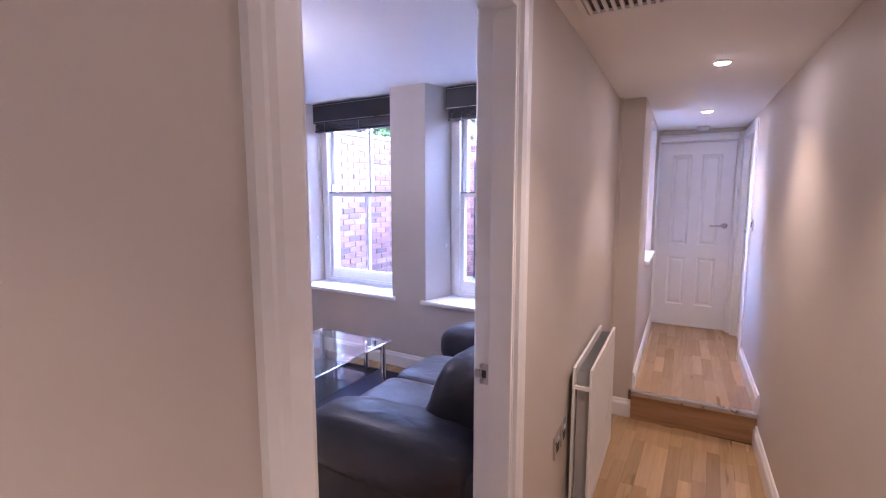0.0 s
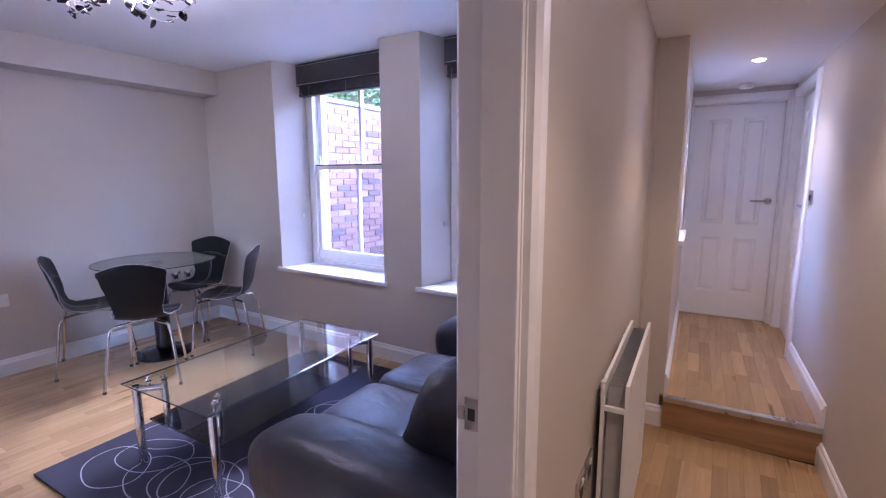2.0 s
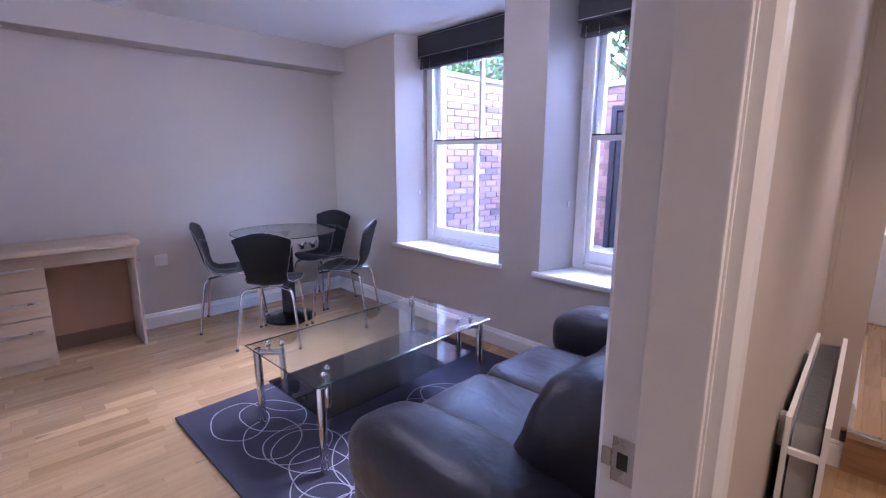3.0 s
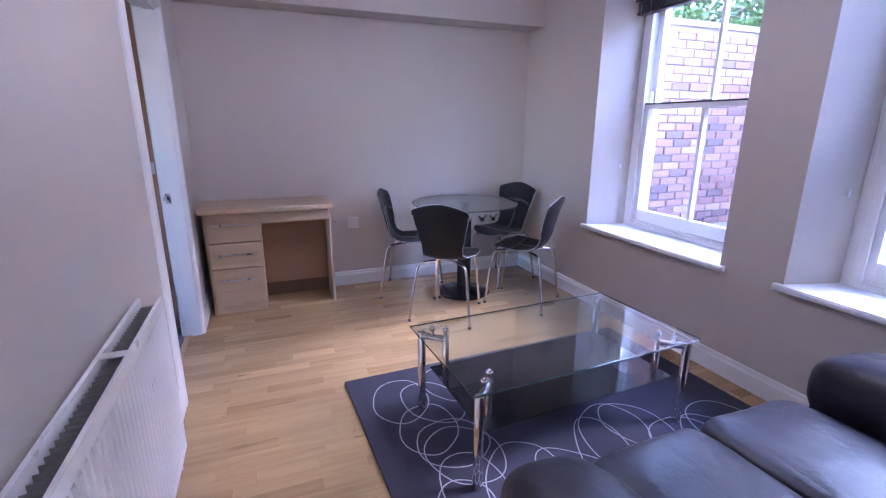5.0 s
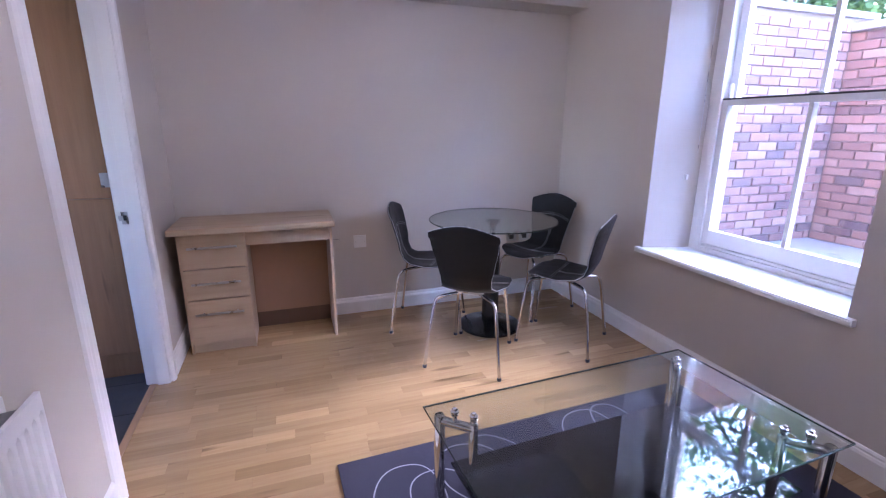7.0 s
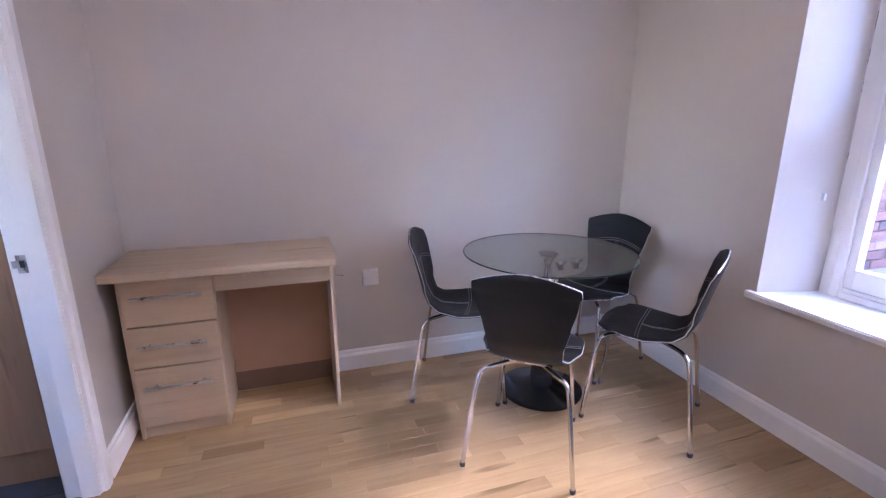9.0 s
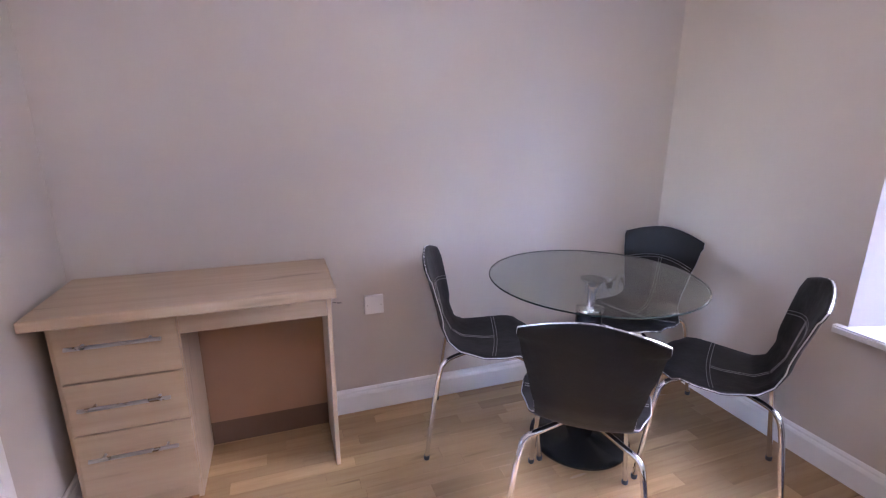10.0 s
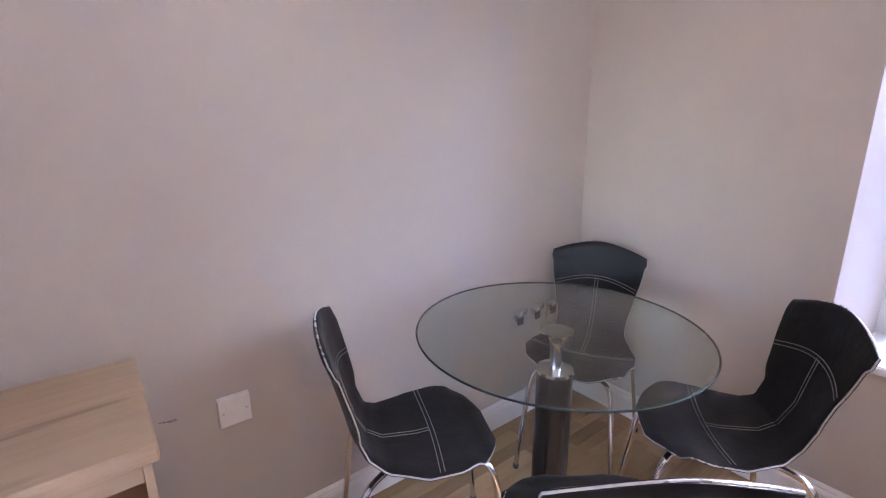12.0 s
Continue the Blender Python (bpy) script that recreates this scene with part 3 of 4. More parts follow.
def sash_window(name, x0, x1):
    ob = structure(new(name), "white painted timber sash window in a deep recess", "window")
    f0, f1 = x0 + IN, x1 - IR
    yb = YO
    # box frame
    for a, b in ((f0, f0 + 0.075), (f1 - 0.075, f1)):
        part("window_frame", box((a, yb + 0.02, 0.57), (b, yb + 0.16, HC), 0.004), WHITE, ob)
    part("window_frame", box((f0 + 0.075, yb + 0.02, HC - 0.08), (f1 - 0.075, yb + 0.16, HC)), WHITE, ob)
    for a, b in ((f0 + 0.052, f0 + 0.090), (f1 - 0.090, f1 - 0.052)):
        part("staff_bead", box((a, yb + 0.003, 0.60), (b, yb + 0.020, HC), 0.006, 3), WHITE, ob)
    part("staff_bead", box((f0 + 0.090, yb + 0.003, 0.60), (f1 - 0.090, yb + 0.020, 0.630), 0.006, 3), WHITE, ob)
    part("bottom_frame", box((f0 + 0.075, yb + 0.02, 0.57), (f1 - 0.075, yb + 0.17, 0.645), 0.004), WHITE, ob)
    s0, s1 = f0 + 0.077, f1 - 0.077
    low = sash(ob, "lower_sash", s0, s1, 0.647, 1.475, yb + 0.024, 0.044, 0.085, 0.038)
    up = sash(ob, "upper_sash", s0, s1, 1.440, HC - 0.082, yb + 0.074, 0.044, 0.036, 0.05)
    for xx in (s0 + 0.012, s1 - 0.030):
        part("sash_horn", soft_box((xx + 0.009, yb + 0.060, 1.515), (0.010, 0.012, 0.042), 0.5, 16, 10), WHITE, ob, "curved horn of the sash", True)
    xm = (s0 + s1) / 2
    part("sash_fastener", box((xm - 0.022, yb + 0.030, 1.475), (xm + 0.022, yb + 0.066, 1.487), 0.003), STEEL, ob, "steel sash catch")
    part("meeting_strip", box((s0, yb + 0.0225, 1.468), (s1, yb + 0.028, 1.477)), DARKHOLE, ob, "dark seam along the meeting rail")
    # inner sill with rounded nose
    bm = bmesh.new()
    add_prism(bm, [(x0 - 0.035, YN - 0.035), (x1 + 0.035, YN - 0.035), (x1 + 0.035, YN - 0.001), (x1, YN), (x1 - IR, YO + 0.022), (x0 + IN, YO + 0.022), (x0, YN), (x0 - 0.035, YN - 0.001)], 0.571, 0.600)
    bmesh.ops.bevel(bm, geom=[e for e in bm.edges if all(v.co.y < YN - 0.03 for v in e.verts)], offset=0.006, segments=2, affect='EDGES')
    part("window_sill", bm, WHITE, ob, "white gloss window board")
    part("outer_sill", box((f0, yb + 0.17, 0.50), (f1, 3.93, 0.57), 0.006), STONE, ob, "stone outer sill")
    part("sensor", box((x0 + 0.066, YO - 0.075, 1.02), (x0 + 0.078, YO - 0.06, 1.05), 0.002), PLASTIC, ob, "small white plastic catch")
    return ob


for k, (x0, x1) in enumerate(WIN):
    sash_window("window_%d" % (k + 1), x0, x1)


def blind(x0, x1):
    ob = thing("venetian_blind", "dark brown wooden venetian blind, pulled up under the ceiling", "blind", group="window blinds")
    y = YO - 0.045
    part("head_rail", box((x0, y - 0.030, 2.245), (x1, y + 0.03, 2.305), 0.003), DARKSLAT, ob)
    part("valance", box((x0 - 0.004, y - 0.040, 2.125), (x1 + 0.004, y - 0.032, 2.300), 0.003), DARKSLAT, ob)
    # pale strips stand in for the highlights along the slat edges
    for z in (2.136, 2.286):
        part("valance_highlight", box((x0 - 0.004, y - 0.0425, z), (x1 + 0.004, y - 0.0395, z + 0.004), 0.001, 1), STEEL, ob, "thin pale line put in for the highlight along the slats")
    n = 17
    for k in range(n):
        z = 2.066 + k * 0.0066
        part("slat", box((x0 + 0.01, y - 0.026 + 0.0015 * math.sin(k * 2.1), z), (x1 - 0.01, y + 0.024, z + 0.0035), 0.0012, 1), DARKSLAT, ob)
    part("bottom_rail", box((x0 + 0.008, y - 0.028, 2.043), (x1 - 0.008, y + 0.026, 2.062), 0.004), DARKSLAT, ob)
    for q in (0.12, 0.5, 0.88):
        xx = x0 + (x1 - x0) * q
        part("ladder_cord", tube([(xx, y - 0.030, 2.04), (xx, y - 0.031, 2.12)], 0.0015, 6), PIPING, ob)
    part("pull_cord", tube(curve_pts([(x0 + 0.05, y - 0.034, 2.10), (x0 + 0.048, y - 0.036, 1.7), (x0 + 0.05, y - 0.034, 1.18)], 4), 0.0013, 6), PIPING, ob)
    return ob


for x0, x1 in WIN:
    blind(x0 + IN + 0.012, x1 - IR - 0.012)

# hall window, seen edge on
hw = structure(new("window_3"), "white painted hall window in the side wall", "window")
hw.matrix_basis = HALL
for a, b in ((HW0, HW0 + 0.07), (HW1 - 0.07, HW1)):
    part("window_frame", box((-0.28, a, 0.94), (-0.20, b, 2.0), 0.004), WHITE, hw)
part("window_frame", box((-0.28, HW0 + 0.07, 1.93), (-0.20, HW1 - 0.07, 2.0), 0.004), WHITE, hw)
part("window_frame", box((-0.28, HW0 + 0.07, 0.94), (-0.20, HW1 - 0.07, 1.02), 0.004), WHITE, hw)
part("glazing_bar", box((-0.26, (HW0 + HW1) / 2 - 0.012, 1.02), (-0.22, (HW0 + HW1) / 2 + 0.012, 1.93), 0.003), WHITE, hw)
for a, b in ((HW0 + 0.07, (HW0 + HW1) / 2 - 0.012), ((HW0 + HW1) / 2 + 0.012, HW1 - 0.07)):
    p = part("pane", box((-0.242, a, 1.02), (-0.239, b, 1.93)), PANE, hw, "clear glass")
    p.visible_shadow = False
part("window_sill", box((-0.20, HW0 - 0.03, 0.938), (0.022, HW1 + 0.03, 0.966), 0.005), WHITE, hw, "white gloss window board")


# ---- radiators ----
def radiator(name, length, height, label, m):
    """Double panel radiator; local x along the wall, local y out from it, origin at floor on the wall."""
    ob = thing(name, label, "radiator", m)
    z0, z1 = 0.13, height

    def panel(nm, y, ribs):
        bm = bmesh.new()
        n = int(length / 0.0333)
        pts = []
        for i in range(n):
            x = i * length / n
            w = length / n
            for q, d in ((0.0, 0), (0.22, 0), (0.38, 1), (0.84, 1)):
                pts.append((x + w * q, y - 0.006 * d * ribs))
        pts.append((length, y))
        zs = [(z0, 0), (z0 + 0.04, 0), (z0 + 0.055, 1), (z1 - 0.055, 1), (z1 - 0.04, 0), (z1, 0)]
        rows = [[bm.verts.new((x, y + (yy - y) * k, z)) for x, yy in pts] for z, k in zs]
        for a, b in zip(rows, rows[1:]):
            for i in range(len(pts) - 1):
                bm.faces.new((a[i], a[i + 1], b[i + 1], b[i]))
        back = [[bm.verts.new((x, y - 0.011, z)) for x in (0, length)] for z in (z0, z1)]
        bm.faces.new((back[0][0], back[1][0], back[1][1], back[0][1]))
        bm.faces.new((rows[0][0], *rows[0][1:], back[0][1], back[0][0]))
        bm.faces.new((rows[-1][0], back[1][0], back[1][1], *rows[-1][:0:-1]))
        bm.faces.new([r[0] for r in rows] + [back[1][0], back[0][0]])
        bm.faces.new([r[-1] for r in rows] + [back[1][1], back[0][1]])
        return part(nm, bm, RADPAINT, ob)

    panel("back_panel", 0.030, 0)
    panel("front_panel", 0.098, 1)
    for x in (0.0, length - 0.012):
        part("end_strip", box((x, 0.030, z1 - 0.09), (x + 0.012, 0.087, z1 - 0.075), 0.002), RADPAINT, ob)
    bm = bmesh.new()
    n = int((length - 0.05) / 0.0125)
    zig = [(0.025 + i * 0.0125, 0.034 if i % 2 else 0.083) for i in range(n + 1)]
    low = [bm.verts.new((x, y, z0 + 0.05)) for x, y in zig]
    top = [bm.verts.new((x, y, z1 - 0.022)) for x, y in zig]
    for i in range(n):
        bm.faces.new((low[i], low[i + 1], top[i + 1], top[i]))
    part("convector", bm, RADDARK, ob, "folded grey steel convector sheet")
    for x in (0.10, length - 0.10):
        part("bracket", box((x - 0.015, 0.001, z1 - 0.12), (x + 0.015, 0.030, z1 - 0.04), 0.002), RADPAINT, ob)
        part("bracket", box((x - 0.015, 0.001, z0 + 0.03), (x + 0.015, 0.030, z0 + 0.10), 0.002), RADPAINT, ob)
    if length > 0.7:
        part("top_bridge", box((length * 0.35, 0.03, z1 - 0.004), (length * 0.35 + 0.035, 0.087, z1 - 0.001)), RADPAINT, ob)
    for x, s in ((0.0, -1), (length, 1)):
        v = part("valve", tube([(x - s * 0.004, 0.055, z0 + 0.03), (x + s * 0.035, 0.055, z0 + 0.03), (x + s * 0.045, 0.055, z0 + 0.03)], [0.011, 0.011, 0.014], 14), CHROME, ob, "chrome radiator valve", True)
        part("valve_body", lathe([(0.013, -0.03), (0.015, -0.02), (0.015, 0.03), (0.019, 0.034), (0.019, 0.062), (0.014, 0.068)], 18, (x + s * 0.045, 0.055, z0 + 0.03)), CHROME, v, "", True)
        part("pipe", tube([(x + s * 0.045, 0.055, 0.0), (x + s * 0.045, 0.055, z0 + 0.01)], 0.0075, 12), RADPAINT, v, "", True)
    return ob


radiator("radiator", 1.2, 0.745, "white double-panel radiator on the living room wall", pose(-2.067, YS, 0))
radiator("radiator", 0.69, 0.76, "short white double-panel radiator on the hall wall", HALL @ pose(VL, -0.58, 0, 0, 0, -90))


# ---- dining chairs ----
def chair_shell_point(s, q):
    """A point of the moulded shell: s from the top of the back (0) to the seat's front (1), q from -1 to 1 across."""
    # side profile (depth towards the front, height) and half width along the shell
    prof = [(0.0, (-0.274, 0.838)), (0.14, (-0.258, 0.762)), (0.30, (-0.230, 0.650)), (0.44, (-0.206, 0.545)), (0.53, (-0.170, 0.478)), (0.60, (-0.120, 0.448)), (0.72, (-0.020, 0.443)), (0.86, (0.095, 0.455)), (0.95, (0.165, 0.452)), (1.0, (0.200, 0.435))]
    wid = [(0.0, 0.190), (0.10, 0.193), (0.20, 0.182), (0.34, 0.160), (0.46, 0.140), (0.54, 0.138), (0.62, 0.165), (0.72, 0.200), (0.82, 0.205), (0.90, 0.185), (0.96, 0.135), (1.0, 0.07)]

    def at(tab, x):
        for (a, va), (b, vb) in zip(tab, tab[1:]):
            if x <= b:
                k = (x - a) / (b - a)
                k = k * k * (3 - 2 * k) * 0.35 + k * 0.65
                return (va[0] + (vb[0] - va[0]) * k, va[1] + (vb[1] - va[1]) * k) if isinstance(va, tuple) else va + (vb - va) * k
        return tab[-1][1]

    w = at(wid, s)
    d, z = at(prof, s)
    back = max(0.0, min(1.0, (0.58 - s) / 0.2))
    top = max(0.0, 1 - s / 0.16)
    # the top edge is arched with dropped side tips; the back wraps forward a little, the seat dishes
    z -= top * 0.048 * abs(q) ** 1.7
    d += back * 0.030 * q * q
    z += (1 - back) * (0.016 * q * q * (1 if s < 0.9 else 0.3) - 0.004)
    return Vector((d, w * q, z))


def build_chair():
    ob = thing("dining_chair", "black leather dining chair with white stitching and chrome legs", "chair", group="chairs round the table")
    ns, nq, t = 44, 14, 0.017
    grid = [[chair_shell_point(i / ns, -1 + 2 * j / nq) for j in range(nq + 1)] for i in range(ns + 1)]

    def normal(i, j):
        a = grid[min(i + 1, ns)][j] - grid[max(i - 1, 0)][j]
        b = grid[i][min(j + 1, nq)] - grid[i][max(j - 1, 0)]
        n = a.cross(b)
        return n.normalized() if n.length > 1e-9 else Vector((0, 0, 1))

    bm = bmesh.new()
    layers = []
    for off in (t / 2, -t / 2):
        layers.append([[bm.verts.new(grid[i][j] + normal(i, j) * off * (0.55 if j in (0, nq) or i in (0, ns) else 1.0)) for j in range(nq + 1)] for i in range(ns + 1)])
    for L in layers:
        for i in range(ns):
            for j in range(nq):
                bm.faces.new((L[i][j], L[i][j + 1], L[i + 1][j + 1], L[i + 1][j]))
    edge = [(0, j) for j in range(nq)] + [(i, nq) for i in range(ns)] + [(ns, j) for j in range(nq, 0, -1)] + [(i, 0) for i in range(ns, 0, -1)]
    for k, (i, j) in enumerate(edge):
        a, b = edge[(k + 1) % len(edge)]
        bm.faces.new((layers[0][i][j], layers[0][a][b], layers[1][a][b], layers[1][i][j]))
    shell = part("seat_shell", bm, SEATHIDE, ob, "black leather moulded seat and back", True)
    part("piping", tube([grid[i][j] for i, j in edge], 0.0024, 8, True), PIPING, shell, "silver edge piping", True)

    def stitch(line):
        for dq in (-0.006, 0.006):
            pts = []
            for (s, q) in line:
                i, j = s * ns, (q + 1) / 2 * nq
                p = chair_shell_point(s, q)
                n = normal(min(ns, round(i)), min(nq, round(j)))
                n = n if n.dot(Vector((0.6, 0, 1))) > 0 else -n
                pts.append((p, n))
            out = []
            for k, (p, n) in enumerate(pts):
                d = pts[min(k + 1, len(pts) - 1)][0] - pts[max(k - 1, 0)][0]
                side = d.cross(n).normalized()
                out.append(p + n * (t / 2 + 0.0014) + side * dq)
            part("stitching", tube(out, 0.0011, 5), THREAD, shell, "white twin stitching")

    stitch([(0.765 + 0.015 * math.cos(q * 1.5), q) for q in [-0.97 + 1.94 * k / 16 for k in range(17)]])
    stitch([(0.54 + (0.775 - 0.54) * k / 14, 0.02) for k in range(15)])
    stitch([(0.29 - 0.05 * math.cos(q * 1.5), q) for q in [-0.97 + 1.94 * k / 16 for k in range(17)]])
    stitch([(0.242 + (0.53 - 0.242) * k / 14, 0.02) for k in range(15)])
    part("seat_bracket", box((-0.10, -0.075, 0.418), (0.09, 0.075, 0.430), 0.003), STEEL, ob)
    for x, y, fx, fy in ((-0.075, -0.05, -0.245, -0.215), (-0.075, 0.05, -0.245, 0.215), (0.07, -0.05, 0.215, -0.178), (0.07, 0.05, 0.215, 0.178)):
        k = 0.80
        pts = [(x * 0.6, y * 0.6, 0.414), (x + (fx - x) * 0.45, y + (fy - y) * 0.45, 0.414), (x + (fx - x) * 0.62, y + (fy - y) * 0.66, 0.404), (x + (fx - x) * 0.71, y + (fy - y) * 0.74, 0.372), (x + (fx - x) * 0.80, y + (fy - y) * 0.82, 0.28), (fx, fy, 0.012)]
        leg = part("leg", tube(curve_pts(pts, 5), 0.0095, 12), CHROME, ob, "bent chrome tube leg", True)
        part("foot_cap", lathe([(0.011, 0.0), (0.012, 0.003), (0.012, 0.016), (0.0105, 0.018)], 12, (fx, fy, 0.0)), DARKHOLE, leg, "black plastic foot cap", True)
    return ob


def chair_pose(x, y, facing):
    """From the middle between the rear feet and the way it faces."""
    a = radians(facing)
    return pose(x + 0.245 * math.cos(a), y + 0.245 * math.sin(a), 0, 0, 0, facing)


chair = build_chair()
chair.matrix_basis = chair_pose(-3.024, 2.102, 142)
copy_thing(chair, chair_pose(-3.052, 3.012, 220))
copy_thing(chair, chair_pose(-3.850, 1.938, 66))
copy_thing(chair, chair_pose(-3.868, 3.165, -66))

# ---- dining table ----
TX, TY, TZ, TR = -3.565, 2.52, 0.745, 0.412
table = thing("dining_table", "round clear glass dining table on a black pedestal", "table", pose(TX, TY, 0))
part("tabletop", lathe([(TR - 0.003, TZ - 0.010), (TR, TZ - 0.007), (TR, TZ - 0.003), (TR - 0.003, TZ)], 96), TABLEGLASS, table, "round clear glass top")
part("glass_rim", add_tube(bmesh.new(), [((TR - 0.001) * math.cos(a), (TR - 0.001) * math.sin(a), TZ - 0.005) for a in (2 * math.pi * k / 96 for k in range(96))], 0.0028, 8, True), GLASSEDGE, table, "dark polished glass edge", True)
part("base", lathe([(0.205, 0.0), (0.21, 0.006), (0.21, 0.014), (0.19, 0.022), (0.10, 0.032), (0.075, 0.045)], 48), BLACK, table, "round black foot", True)
col = part("column", lathe([(0.055, 0.04), (0.055, 0.30), (0.054, 0.60)], 32), BLACK, table, "black column", True)
part("collar", lathe([(0.055, 0.600), (0.057, 0.604), (0.055, 0.612), (0.026, 0.616)], 32), CHROME, col, "chrome collar", True)
part("holder", lathe([(0.020, 0.612), (0.018, 0.640), (0.017, 0.670), (0.022, 0.700), (0.036, 0.722), (0.048, 0.729), (0.049, 0.7345)], 32), CHROME, table, "flared chrome glass holder", True)

# ---- coffee table ----
CT = pose(-1.896, 2.217, 0, 0, 0, 2.6)
coffee = thing("coffee_table", "low rectangular glass coffee table with chrome legs", "table", CT)
hx, hy, cz = 0.315, 0.562, 0.43
part("tabletop", box((-hx, -hy, cz - 0.008), (hx, hy, cz), 0.003), TABLETOP2, coffee, "clear glass top")
bm = bmesh.new()
add_tube(bm, [(-hx, -hy, cz - 0.004), (hx, -hy, cz - 0.004), (hx, hy, cz - 0.004), (-hx, hy, cz - 0.004)], 0.0034, 8, True)
part("glass_rim", bm, GLASSEDGE, coffee, "dark polished glass edge")
part("shelf", box((-hx + 0.06, -hy + 0.075, 0.228), (hx - 0.06, hy - 0.075, 0.235), 0.002), SMOKED, coffee, "smoked black glass shelf")
for sx in (-1, 1):
    for sy in (-1, 1):
        xx, yy = sx * (hx - 0.032), sy * (hy - 0.045)
        qx, qy = sx * (hx - 0.115), sy * (hy - 0.13)
        leg = part("leg", tube([(xx, yy, 0.0), (xx, yy, 0.403), (xx, yy, 0.408)], [0.0185, 0.0185, 0.015], 22), CHROME, coffee, "chrome tube leg", True)
        arm = part("arm", tube([(xx, yy, 0.388), (qx, qy, 0.388)], 0.0155, 18), CHROME, coffee, "short chrome arm", True)
        part("post", tube([(qx, qy, 0.218), (qx, qy, 0.405), (qx, qy, 0.410)], [0.0155, 0.0155, 0.012], 20), CHROME, arm, "chrome post that carries the shelf", True)
        for px, py in ((xx * 0.55 + qx * 0.45, yy * 0.55 + qy * 0.45), (qx, qy)):
            part("top_pin", lathe([(0.008, 0.395), (0.008, 0.4215), (0.013, 0.4218)], 16, (px, py, 0)), CHROME, leg, "", True)
            part("top_pin", lathe([(0.014, 0.4302), (0.014, 0.437), (0.008, 0.438), (0.007, 0.446), (0.004, 0.448)], 16, (px, py, 0)), CHROME, leg, "", True)

# ---- rug ----
rug_m = pose(-2.512, 1.375, 0, 0, 0, 2.0)
rug = thing("rug", "dark navy rug with grey looping circles", "rug", rug_m)
RW, RL = 1.55, 1.78
part("carpet", box((0, 0, 0.001), (RW, RL, 0.011), 0.004, 2), RUG, rug)
rr = random.Random(5)
loops = []
for k in range(10):
    loops.append((0.27 + 0.05 * math.sin(k * 1.7) + rr.uniform(-0.03, 0.03), 0.22 + k * 0.145, rr.uniform(0.13, 0.20), rr.uniform(0.10, 0.145)))
for k in range(7):
    loops.append((0.50 + k * 0.13 + rr.uniform(-0.03, 0.03), 0.27 + 0.08 * math.sin(k * 0.9), rr.uniform(0.13, 0.19), rr.uniform(0.11, 0.17)))
for k in range(9):
    loops.append((1.0 + 0.14 * math.sin(k * 1.1) + rr.uniform(-0.03, 0.03), 0.50 + k * 0.13, rr.uniform(0.17, 0.27), rr.uniform(0.12, 0.19)))
for k, (ox, oy, ra, rb) in enumerate(loops):
    th = rr.uniform(-0.5, 0.5)
    f = min(1.0, min(ox, oy, RW - ox, RL - oy) / (max(ra, rb) + 0.02))
    bm = bmesh.new()
    N, w = 64, 0.0028
    outer, inner = [], []
    for i in range(N):
        a = 2 * math.pi * i / N
        wob = 1 + 0.05 * math.sin(2 * a + k) + 0.02 * math.sin(5 * a + 2 * k)
        for ring, e in ((outer, w), (inner, -w)):
            px, py = (ra * f * wob + e) * math.cos(a), (rb * f * wob + e) * math.sin(a)
            ring.append(bm.verts.new((ox + px * math.cos(th) - py * math.sin(th), oy + px * math.sin(th) + py * math.cos(th), 0.0116 + 0.00006 * k)))
    for i in range(N):
        j = (i + 1) % N
        bm.faces.new((outer[i], outer[j], inner[j], inner[i]))
    part("circle", bm, RUGLINE, rug, "grey woven ring")

# ---- desk ----
desk = thing("desk", "light wood-effect dressing desk with three drawers", "desk", pose(0, 0, 0))
DX0, DX1, DF = XW + 0.05, -3.735, -3.64
DY0, DYM, DY1 = 0.662, 1.02, 1.515
part("desk_top", box((DX0 - 0.015, DY0 - 0.025, 0.742), (DF, DY1 + 0.012, 0.778), 0.010, 3), BEECH, desk)
part("side_panel", box((DX0, DY0, 0), (DX1, DY0 + 0.016, 0.742), 0.001, 1), BEECH_V, desk)
part("side_panel", box((DX0, DYM - 0.016, 0), (DX1, DYM, 0.742), 0.001, 1), BEECH_V, desk)
part("side_panel", box((DX0, DY1 - 0.016, 0), (DX1, DY1, 0.742), 0.001, 1), BEECH_V, desk)
part("back_panel", box((DX0 + 0.004, DYM, 0.108), (DX0 + 0.010, DY1 - 0.016, 0.742)), BACKBOARD, desk, "brown hardboard back")
# a darker brown strip fills the height below the back panel
part("foot_strip", box((DX0 + 0.002, DYM, 0.0), (DX0 + 0.006, DY1 - 0.016, 0.112)), FOOTBROWN, desk, "darker brown strip at the foot of the back")
part("apron", box((DX1 - 0.022, DYM + 0.001, 0.645), (DX1 - 0.003, DY1 - 0.017, 0.7415), 0.002), BEECH, desk, "shallow pull-out front under the top")
part("plinth", box((DX1 - 0.03, DY0 + 0.016, 0.0), (DX1 - 0.012, DYM - 0.016, 0.06), 0.001, 1), BEECH, desk)
